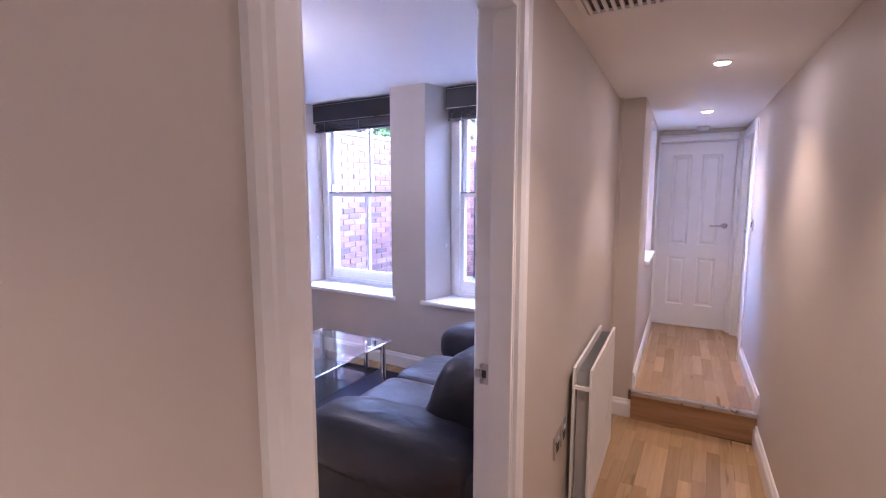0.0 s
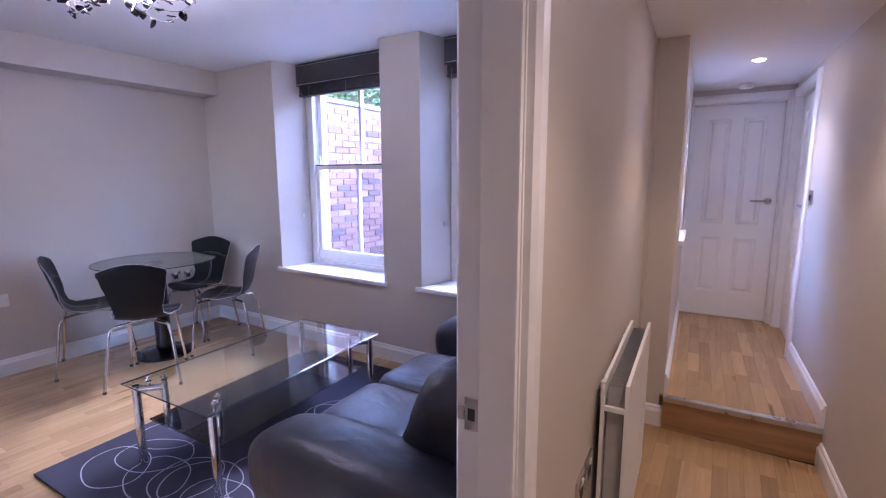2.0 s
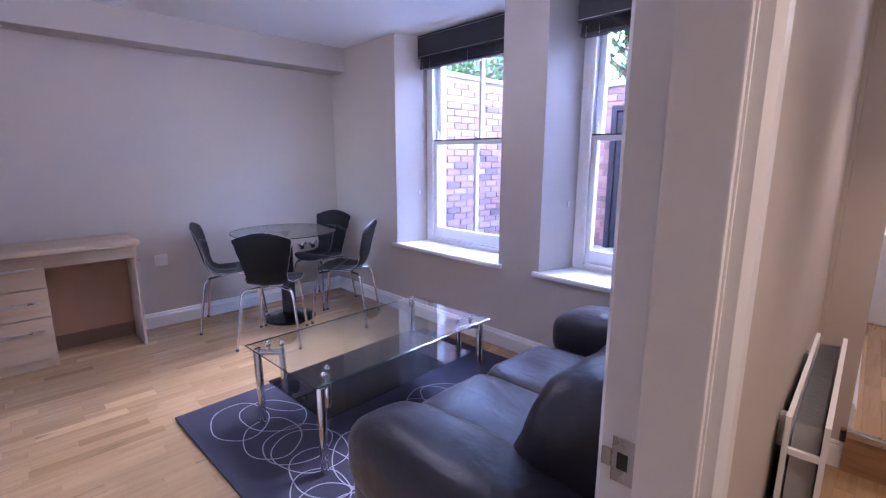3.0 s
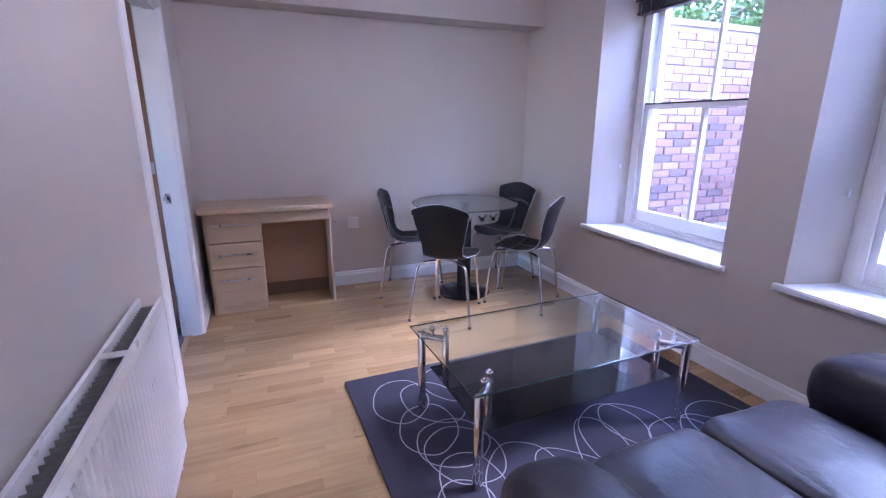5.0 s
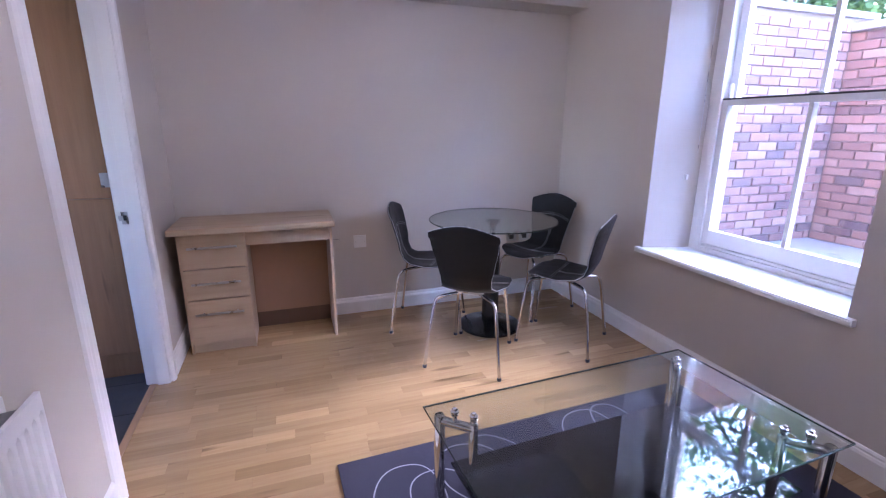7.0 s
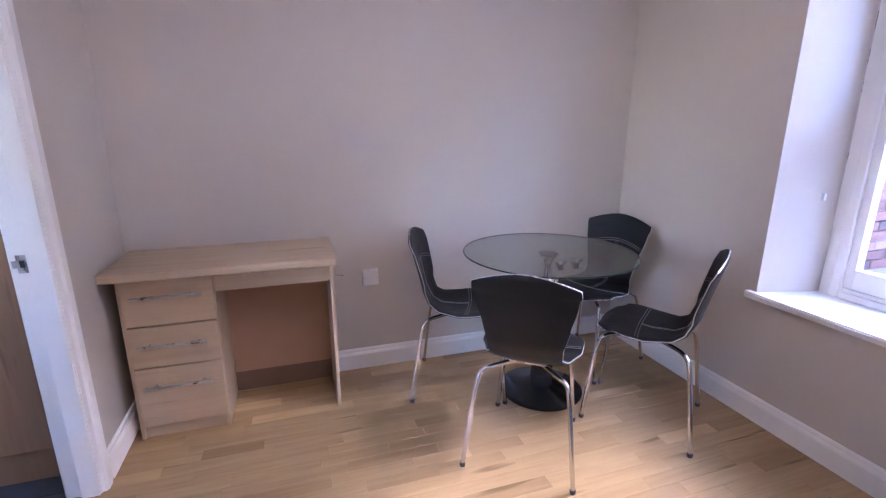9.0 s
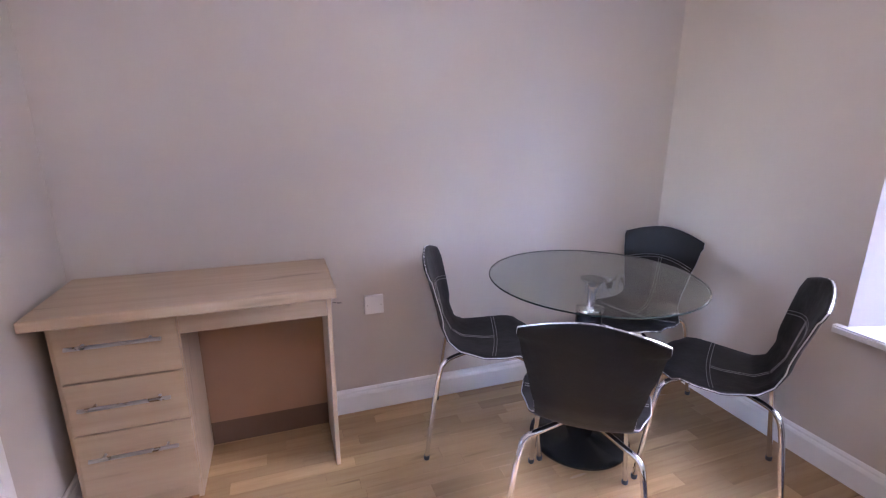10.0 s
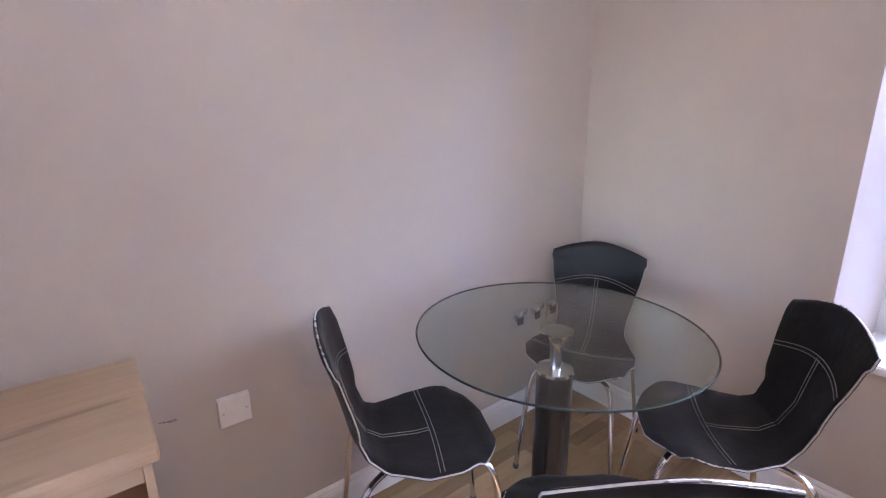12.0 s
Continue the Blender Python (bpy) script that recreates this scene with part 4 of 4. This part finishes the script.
for z0, z1 in ((0.528, 0.734), (0.342, 0.522), (0.066, 0.336)):
    d = part("drawer", box((DX1 - 0.30, DY0 + 0.018, z0), (DX1 + 0.016, DYM - 0.003, z1), 0.003), BEECH, desk, "wood-effect drawer front")
    zc = z1 - 0.078
    part("handle", tube([(DX1 + 0.042, DY0 + 0.055, zc), (DX1 + 0.042, DYM - 0.045, zc)], 0.0065, 14), STEEL, d, "brushed steel bar handle", True)
    for y in (DY0 + 0.095, DYM - 0.080):
        part("handle", tube([(DX1 + 0.014, y, zc), (DX1 + 0.042, y, zc)], 0.0045, 12), STEEL, d, "", True)

# ---- sofa ----
SOFA = pose(-0.283, 2.235, 0, 0, 0, 2.0)
sofa = thing("sofa", "black leather two-seat sofa with rolled arms", "sofa", SOFA)
SL = 1.36   # length; local y along it, local -x to the front
part("base", box((-0.80, -SL / 2 + 0.06, 0.05), (-0.04, SL / 2 - 0.06, 0.30), 0.03, 3), LEATHER, sofa, "", True)
for sgn in (-1, 1):
    yc = sgn * (SL / 2 - 0.12) + (0.05 if sgn > 0 else -0.02)

    def droop(p, sgn=sgn):
        k = max(0.0, -p.x - 0.2)
        return Vector((p.x, p.y * (1 + 0.08 * k), p.z - 0.10 * max(0.0, -p.x) ** 2))
    part("arm_panel", soft_box((-0.43, yc, 0.27), (0.41, 0.10, 0.25), 0.22, 40, 20), LEATHER, sofa, "leather arm side", True)
    part("arm_roll", soft_box((-0.465, yc, 0.472 + 0.031 * (sgn > 0)), (0.40, 0.145, 0.140), 0.60, 60, 30, 0.005, sgn * 3.0, droop), LEATHER, sofa, "stuffed rolled leather arm", True)
for k, sgn in enumerate((-1, 1)):
    yc = sgn * 0.212

    def crown(p):
        return Vector((p.x, p.y, p.z + 0.02 * (1 - (p.y / 0.24) ** 2) * (1 if p.z > 0 else 0) - 0.05 * max(0.0, -p.x - 0.25)))
    part("seat_cushion", soft_box((-0.475, yc, 0.372), (0.39, 0.216, 0.105), 0.20, 80, 40, 0.013, 5.0 + k, crown), LEATHER, sofa, "plump leather seat cushion", True)

    def slump(p):
        return Vector((p.x + 0.20 * p.z + 0.02 * math.sin(p.z * 6), p.y, p.z))
    part("back_cushion", soft_box((-0.235, sgn * 0.262, 0.575), (0.165, 0.268, 0.255), 0.55, 72, 36, 0.014, 9.0 + k, slump), LEATHER, sofa, "plump leather back cushion", True)
part("back_frame", box((-0.055, -SL / 2 + 0.08, 0.06), (0.015, SL / 2 - 0.08, 0.74), 0.03, 4), LEATHER, sofa, "", True)
for x in (-0.74, -0.10):
    for y in (-SL / 2 + 0.14, SL / 2 - 0.14):
        part("leg", lathe([(0.022, 0.0), (0.026, 0.06)], 16, (x, y, 0)), BLACK, sofa, "short black foot")


# ---- chandelier ----
def chandelier(cx, cy):
    ob = thing("chandelier", "chrome branching chandelier with dark leaves and lit bulbs", "ceiling lamp", pose(cx, cy, 0))
    part("canopy", lathe([(0.062, HC - 0.001), (0.062, HC - 0.012), (0.05, HC - 0.026), (0.018, HC - 0.034)], 32), CHROME, ob, "chrome ceiling rose", True)
    part("stem", tube([(0, 0, HC - 0.03), (0, 0, 2.17)], 0.012, 16), CHROME, ob, "", True)
    part("hub", soft_box((0, 0, 2.165), (0.028, 0.028, 0.022), 1.0, 20, 12), CHROME, ob, "", True)
    r = random.Random(11)

    def leaf(at, way, size):
        bm = bmesh.new()
        way = way.normalized()
        side = way.cross(Vector((r.uniform(-0.3, 0.3), r.uniform(-0.3, 0.3), 1))).normalized()
        nrm = side.cross(way)
        top, low = [], []
        shape = [(0.0, 0.02), (0.2, 0.30), (0.45, 0.40), (0.7, 0.30), (0.9, 0.12), (1.0, 0.01)]
        for L, o in ((top, 0.0012), (low, -0.0012)):
            for a, w in shape:
                c = at + way * a * size + nrm * (o - 0.25 * size * a * a * 0.4)
                L.append((bm.verts.new(c + side * w * size), bm.verts.new(c + nrm * 0.004), bm.verts.new(c - side * w * size)))
        for L in (top, low):
            for p, q in zip(L, L[1:]):
                bm.faces.new((p[0], p[1], q[1], q[0]))
                bm.faces.new((p[1], p[2], q[2], q[1]))
        part("leaf", bm, BLACK, ob, "dark glossy metal leaf")

    n = 12
    for k in range(n):
        a = 2 * math.pi * k / n + r.uniform(-0.12, 0.12)
        d = Vector((math.cos(a), math.sin(a), 0))
        R = r.uniform(0.20, 0.34)
        drop = r.uniform(-0.015, 0.095)
        side = Vector((-d.y, d.x, 0)) * r.uniform(-0.07, 0.07)
        pts = curve_pts([Vector((0, 0, 2.165)), d * R * 0.35 + side * 0.6 + Vector((0, 0, 2.165 - drop * 0.9)), d * R * 0.75 + side + Vector((0, 0, 2.165 - drop - 0.015)), d * R + side * 0.8 + Vector((0, 0, 2.165 - drop + 0.03))], 5)
        part("branch", tube(pts, 0.0024, 7), CHROME, ob, "thin chrome branch", True)
        for q in (5, 8, 11, 14):
            p = pts[min(q, len(pts) - 1)]
            w = Vector((r.uniform(-1, 1), r.uniform(-1, 1), r.uniform(-0.9, 0.3)))
            leaf(p, w + d * 0.4, r.uniform(0.034, 0.052))
        for q in (7, 12):
            p = pts[q]
            part("crystal", soft_box(tuple(p + Vector((0, 0, -0.012))), (0.006, 0.006, 0.009), 1.4, 8, 6), CHROME, ob, "small glass bead")
        if k % 2 == 0:
            e = pts[-1]
            part("bulb_holder", lathe([(0.007, 0), (0.009, 0.008), (0.009, 0.022), (0.006, 0.024)], 12, tuple(e)), CHROME, ob, "", True)
            part("bulb", soft_box(tuple(e + Vector((0, 0, 0.036))), (0.0055, 0.0055, 0.014), 0.8, 10, 8), BULB, ob, "small lit halogen bulb", True)
    L = bpy.data.lights.new("bulb_light", 'POINT')
    L.energy, L.color, L.shadow_soft_size = 0.08, (1.0, 0.91, 0.84), 0.07
    lamp = new("bulb_light", L)
    lamp.parent = ob
    lamp.matrix_basis = Matrix.Translation((0.06, -0.04, 2.12))
    return ob


chandelier(-2.10, 1.76)

# ---- hall fittings ----
def spot(v, u):
    ob = thing("spotlight", "recessed white ceiling spotlight, lit", "spotlight", HALL @ pose(v, u, HH), "hall spotlights")
    bm = bmesh.new()
    prof = [(0.040, -0.001), (0.040, -0.004), (0.034, -0.006), (0.029, -0.003), (0.029, -0.001)]
    add_lathe(bm, prof, 32)
    part("bezel", bm, PLASTIC, ob, "", True)
    part("lens", lathe([(0.027, -0.0065), (0.027, -0.0075), (0.02, -0.009)], 28), SPOT, ob, "glowing lens", True)
    L = bpy.data.lights.new("spot_beam", 'SPOT')
    L.energy, L.color, L.spot_size, L.spot_blend, L.shadow_soft_size = 0.54, (1.0, 0.74, 0.40), radians(105), 0.7, 0.03
    lamp = new("spot_beam", L)
    lamp.parent = ob
    lamp.matrix_basis = Matrix.Translation((0, 0, -0.016))
    return ob


# the last two are never in view, added to carry the row on
for v, u in ((0.345, -0.64), (0.338, 0.75), (0.345, -2.03), (0.345, -3.4)):
    spot(v, u)

vent = thing("ceiling_vent", "white slatted ceiling vent in the hall", "vent", HALL @ pose(0.03, -1.61, HH))
for a, b in (((-0.13, -0.12), (0.13, -0.10)), ((-0.13, 0.10), (0.13, 0.12)), ((-0.13, -0.10), (-0.11, 0.10)), ((0.11, -0.10), (0.13, 0.10))):
    part("vent_frame", box((a[0], a[1], -0.012), (b[0], b[1], -0.0005), 0.002), PLASTIC, vent)
# dark sheet in place of the shaded duct; the ceiling behind is closed
part("shade_backing", box((-0.11, -0.10, -0.002), (0.11, 0.10, -0.0005)), DARKHOLE, vent)
for k in range(9):
    part("slat", box((-0.107 + k * 0.0243, -0.10, -0.011), (-0.095 + k * 0.0243, 0.10, -0.003), 0.001, 1), PLASTIC, vent)

alarm = thing("smoke_alarm", "round white smoke alarm on the hall ceiling", "smoke alarm", HALL @ pose(0.34, 1.60, HH))
part("body", lathe([(0.05, -0.001), (0.05, -0.018), (0.042, -0.032), (0.02, -0.036)], 32), PLASTIC, alarm, "", True)


def wall_plate(name, label, category, m, w, h, material, kind_of):
    """A plate on a wall; local y out of the wall."""
    ob = thing(name, label, category, m)
    part("plate", box((-w / 2, -0.012 if kind_of == "blank" else 0.0005, -h / 2), (w / 2, 0.009, h / 2), 0.003), material, ob)
    if kind_of == "socket":
        for dx in ((0,) if w < 0.1 else (-0.035, 0.035)):
            part("insert", box((dx - 0.019, 0.0085, -0.026), (dx + 0.019, 0.010, 0.008), 0.001, 1), DARKHOLE, ob, "dark socket insert")
            part("rocker", box((dx - 0.008, 0.009, 0.018), (dx + 0.008, 0.013, 0.034), 0.002), PLASTIC, ob, "small switch rocker")
    elif kind_of == "switch":
        part("rocker", box((-0.010, 0.009, -0.018), (0.010, 0.0135, 0.018), 0.002), DARKHOLE, ob, "switch rocker")
    for dx in (-1, 1):
        part("screw", lathe([(0.003, 0), (0.003, 0.0012), (0.001, 0.0016)], 10), STEEL, ob, m=pose(dx * (w / 2 - 0.012), 0.009, 0, -90))
    return ob


wall_plate("blank_plate", "square white plastic blank plate on the wall", "wall plate", pose(XW + 0.012, 1.733, 0.534, 0, 0, -90), 0.086, 0.086, PLASTIC, "blank")
for y in (2.927, 3.040, 3.150):
    wall_plate("socket", "brushed steel socket plate on the wall behind the table", "socket", pose(XW, y, 0.486, 0, 0, -90), 0.086, 0.086, STEEL, "socket")
for u in (-1.45, -1.345):
    wall_plate("socket", "brushed steel socket plate on the hall wall", "socket", HALL @ pose(VL, u, 0.515, 0, 0, -90), 0.086, 0.086, STEEL, "socket")
wall_plate("light_switch", "brushed steel light switch on the hall wall", "switch", HALL @ pose(VR, 0.86, 1.24, 0, 0, 90), 0.086, 0.086, STEEL, "switch")

bm = bmesh.new()
for k, (dy, dz, L) in enumerate(((0.0, 0.0, 0.030), (0.012, -0.004, 0.022), (-0.010, 0.003, 0.014))):
    add_box(bm, (XW + 0.0006, 1.560 + dy, 0.556 + dz), (XW + 0.0011, 1.560 + dy + L, 0.5585 + dz))
structure(part("scuff", bm, plain("grey_scuff", (0.22, 0.20, 0.19, 1), 0.8, 0, 200, 0.3, 0)), "small grey scuff on the wall beside the desk", "mark")

# ---- kitchen seen through the doorway ----
unit = thing("larder_unit", "tall brown wood kitchen cabinet with two doors", "cabinet", pose(0, 0, 0))
UX = -3.55
part("carcass", box((XW + 0.005, -0.14, 0.13), (UX - 0.022, YS - ST - 0.005, 2.05)), KITCHEN, unit)
part("door", box((UX - 0.020, -0.135, 0.15), (UX, YS - ST - 0.010, 0.975), 0.002), KITCHEN, unit, "brown wood door")
part("door", box((UX - 0.020, -0.135, 0.980), (UX, YS - ST - 0.010, 2.045), 0.002), KITCHEN, unit, "brown wood door")
part("plinth", box((UX - 0.06, -0.14, 0.0), (UX - 0.040, YS - ST - 0.005, 0.13)), KITCHEN, unit)
part("lock_plate", box((UX, YS - ST - 0.085, 1.03), (UX + 0.004, YS - ST - 0.045, 1.10), 0.001, 1), STEEL, unit, "small steel plate")


# ---- yard behind the windows ----
GZ = 0.30
structure(part("ground", add_prism(bmesh.new(), [(-60, 3.85), (-0.45, 3.85), (-0.45, 5.45), (60, 5.45), (60, 300), (-60, 300)], GZ - 0.3, GZ), PAVING), "pale paved yard ground", "ground")
YX, YY = -3.83, 5.97
wall_yard = structure(part("wall_yard_side", box((YX - 0.25, 3.86, GZ), (YX - 0.012, YY + 0.25, 2.22)), MORTAR), "old red brick yard wall", "wall")
wall_back = structure(part("wall_yard_back", box((YX - 0.012, YY + 0.012, GZ), (6.0, YY + 0.25, 2.11)), MORTAR), "old red brick wall at the yard's end", "wall")
structure(part("coping", box((YX - 0.012, YY - 0.03, 2.11), (6.0, YY + 0.28, 2.17), 0.012), STONE), "stone coping on the yard wall", "coping")
structure(part("coping", box((YX - 0.28, 3.86, 2.22), (YX + 0.03, YY + 0.28, 2.27), 0.012), STONE), "stone coping on the yard wall", "coping")

gate = thing("yard_gate", "dark painted boarded gate in the yard wall", "gate", pose(-2.44, YY, GZ))
for k in range(11):
    part("board", box((0.005 + k * 0.15, -0.05, 0.02), (0.148 + k * 0.15, -0.025, 1.53), 0.004, 1), DARKPAINT, gate)
part("gate_frame", box((-0.06, -0.07, 0.0), (0.0, -0.002, 1.60), 0.004), DARKPAINT, gate)
part("gate_frame", box((1.66, -0.07, 0.0), (1.72, -0.002, 1.60), 0.004), DARKPAINT, gate)
part("gate_frame", box((0.0, -0.07, 1.54), (1.66, -0.002, 1.60), 0.004), DARKPAINT, gate)


def tree(x, y, h, seed, count):
    r = random.Random(seed)
    ob = thing("tree", "leafy green tree behind the yard wall", "tree", pose(x, y, GZ), "trees")
    bm = bmesh.new()
    add_tube(bm, curve_pts([(0, 0, 0), (0.1, 0.05, h * 0.3), (-0.05, 0, h * 0.6), (0.05, 0.1, h * 0.85)], 4), [0.16 - 0.011 * k for k in range(13)], 10)
    tips = []
    for k in range(13):
        a, z = r.uniform(0, 6.28), h * r.uniform(0.3, 0.7)
        e = Vector((math.cos(a), math.sin(a), 0)) * r.uniform(0.9, 2.3) + Vector((0, 0, z + r.uniform(0.3, 0.9)))
        add_tube(bm, curve_pts([(0, 0, z), e * 0.5 + Vector((0, 0, z * 0.5 + 0.05)), e], 4), [0.055 - 0.005 * i for i in range(9)], 7)
        tips += [e, e * 0.6 + Vector((0, 0, z * 0.4))]
    part("trunk", bm, BARK, ob, "", True)
    verts, faces = [], []
    clumps = [t + Vector((r.gauss(0, 0.35), r.gauss(0, 0.35), r.gauss(0, 0.3))) for t in tips for _ in range(3)] + [Vector((r.gauss(0, 0.8), r.gauss(0, 0.8), h * r.uniform(0.5, 1.0))) for _ in range(14)]
    for _ in range(count):
        c = r.choice(clumps) + Vector((r.gauss(0, 0.24), r.gauss(0, 0.24), r.gauss(0, 0.2)))
        u = Vector((r.gauss(0, 1), r.gauss(0, 1), r.gauss(0, 0.6))).normalized()
        w = u.cross(Vector((r.gauss(0, 1), r.gauss(0, 1), r.gauss(0, 1)))).normalized()
        L, W = r.uniform(0.07, 0.12), r.uniform(0.028, 0.045)
        n = len(verts)
        verts += [c, c + u * L * 0.5 + w * W, c + u * L, c + u * L * 0.5 - w * W]
        faces.append((n, n + 1, n + 2, n + 3))
    me = bpy.data.meshes.new("crown")
    me.from_pydata(verts, [], faces)
    me.materials.append(LEAF)
    cr = new("crown", me)
    cr.parent = ob
    return ob


for k, (x, y, h) in enumerate(((-3.6, 8.6, 5.6), (-1.0, 9.0, 5.9), (1.8, 8.6, 5.2), (-6.6, 8.2, 5.5))):
    tree(x, y, h, 20 + k, 13000)


# ---- pieces: bricks, tiles, floor strips ----
def piece_mesh(name, sx, sy, sz, material, bev):
    """A low brick-like block, its top edge chamfered; origin at its corner."""
    bm = bmesh.new()
    lo = [bm.verts.new((x, y, 0)) for x, y in ((0, 0), (sx, 0), (sx, sy), (0, sy))]
    mi = [bm.verts.new((x, y, sz - bev)) for x, y in ((0, 0), (sx, 0), (sx, sy), (0, sy))]
    hi = [bm.verts.new((x, y, sz)) for x, y in ((bev, bev), (sx - bev, bev), (sx - bev, sy - bev), (bev, sy - bev))]
    for a, b in ((lo, mi), (mi, hi)):
        for k in range(4):
            bm.faces.new((a[k], a[(k + 1) % 4], b[(k + 1) % 4], b[k]))
    bm.faces.new(hi)
    me = bpy.data.meshes.new(name)
    bm.to_mesh(me)
    bm.free()
    me.materials.append(material)
    return me


def joined(name, blocks, material, parent, sz, bev):
    """Many chamfered blocks in one mesh; each block is (matrix, sx, sy)."""
    verts, faces = [], []
    for m, sx, sy in blocks:
        n = len(verts)
        for x, y, z in ((0, 0, 0), (sx, 0, 0), (sx, sy, 0), (0, sy, 0), (0, 0, sz - bev), (sx, 0, sz - bev), (sx, sy, sz - bev), (0, sy, sz - bev), (bev, bev, sz), (sx - bev, bev, sz), (sx - bev, sy - bev, sz), (bev, sy - bev, sz)):
            verts.append(m @ Vector((x, y, z)))
        for o in (0, 4):
            for k in range(4):
                faces.append((n + o + k, n + o + (k + 1) % 4, n + o + 4 + (k + 1) % 4, n + o + 4 + k))
        faces.append((n + 8, n + 9, n + 10, n + 11))
    me = bpy.data.meshes.new(name)
    me.from_pydata(verts, [], faces)
    me.materials.append(material)
    ob = new(name, me)
    ob.parent = parent
    return tagged(ob, kind="stuff")


def courses(length, height, r):
    """Stretcher-bond places along a wall: (along, up, brick length)."""
    out = []
    row, z = 0, 0.004
    while z + 0.065 < height:
        x = -0.1125 if row % 2 else 0.0
        while x < length:
            a, b = max(x, 0), min(x + 0.215, length)
            if b - a > 0.04:
                out.append((a, z, b - a))
            x += 0.225
        row += 1
        z += 0.075
    return out


rb = random.Random(3)
meshes = {}
upright = Matrix(((0, 0, 1, 0), (1, 0, 0, 0), (0, 1, 0, 0), (0, 0, 0, 1)))    # block's top looks along +x, its length along y
for a, z, L in courses(YY - 3.87, 1.92, rb):
    key = round(L, 3)
    if key not in meshes:
        meshes[key] = piece_mesh("brick", L, 0.065, 0.102, BRICK_P, 0.004)
    b = new("brick", meshes[key])
    b.parent = wall_yard
    b.matrix_basis = Matrix.Translation((YX - 0.1 + rb.uniform(-0.003, 0.003), 3.87 + a, GZ + z)) @ upright
back_turn = Matrix(((1, 0, 0, 0), (0, 0, -1, 0), (0, 1, 0, 0), (0, 0, 0, 1)))  # block's top looks along -y
blocks = []
for a, z, L in courses(9.0, 1.81, rb):
    if a + YX > -2.53 and a + L + YX < -0.70 and z < 1.52:
        continue
    blocks.append((Matrix.Translation((YX + 0.01 + a, YY + 0.1 + rb.uniform(-0.003, 0.003), GZ + z)) @ back_turn, L, 0.065))
joined("bricks", blocks, BRICK_S, wall_back, 0.102, 0.004)

floor = bpy.data.objects["floor"]
upper = bpy.data.objects["floor_hall_upper"]
tiles = [(x, y) for x in [XW + 0.302 * i for i in range(12)] for y in [YS - ST - 0.302 * (j + 1) for j in range(7)]]
tile_mesh = piece_mesh("tile", 0.299, 0.299, 0.012, SLATE, 0.0015)
for x, y in tiles:
    t = new("tile", tile_mesh)
    t.parent = floor
    t.matrix_basis = Matrix.Translation((x, y, -0.012))

rs = random.Random(8)
W = 0.0635
lengths = [0.24 + 0.045 * k for k in range(7)]
strip = [piece_mesh("floor_strip", W - 0.0003, L - 0.0003, 0.012, OAK_P, 0.0003) for L in lengths]
rest, kept = [], 0
zones = [(XW, -0.262, YS - ST + 0.03, 3.335), (-0.262, 0.86, -1.7, 3.355)]
for zone, (x0, x1, y0, y1) in enumerate(zones):
    x = x0
    while x + W <= x1 + 0.02:
        y = y0 - rs.uniform(0, 0.2)
        while y < y1:
            k = rs.randrange(7)
            a, b = max(y, y0), min(y + lengths[k], y1)
            whole = a == y and b == y + lengths[k]
            if b - a > 0.02:
                if whole and zone == 0 and -3.55 < x < -2.05 and kept < 290:
                    o = new("floor_strip", strip[k])
                    o.parent = floor
                    o.matrix_basis = Matrix.Translation((x, y, -0.012))
                    kept += 1
                else:
                    rest.append((Matrix.Translation((x, a, -0.012)), W - 0.0003, b - a - 0.0003))
            y += lengths[k]
        x += W
joined("floor_strips", rest, OAK_S, floor, 0.012, 0.0003)
upper_mesh = {}
x = -0.03
while x + W <= VR + 0.14:
    y = 0.012 - rs.uniform(0, 0.2)
    while y < 1.9:
        L = rs.choice(lengths)
        a, b = max(y, 0.012), min(y + L, 1.9)
        if b - a > 0.02:
            key = round(b - a, 3)
            if key not in upper_mesh:
                upper_mesh[key] = piece_mesh("floor_strip", W - 0.0003, key - 0.0003, 0.012, OAK_P, 0.0003)
            o = new("floor_strip", upper_mesh[key])
            o.parent = upper
            o.matrix_basis = Matrix.Translation((x, a, STEP - 0.012))
        y += L
    x += W
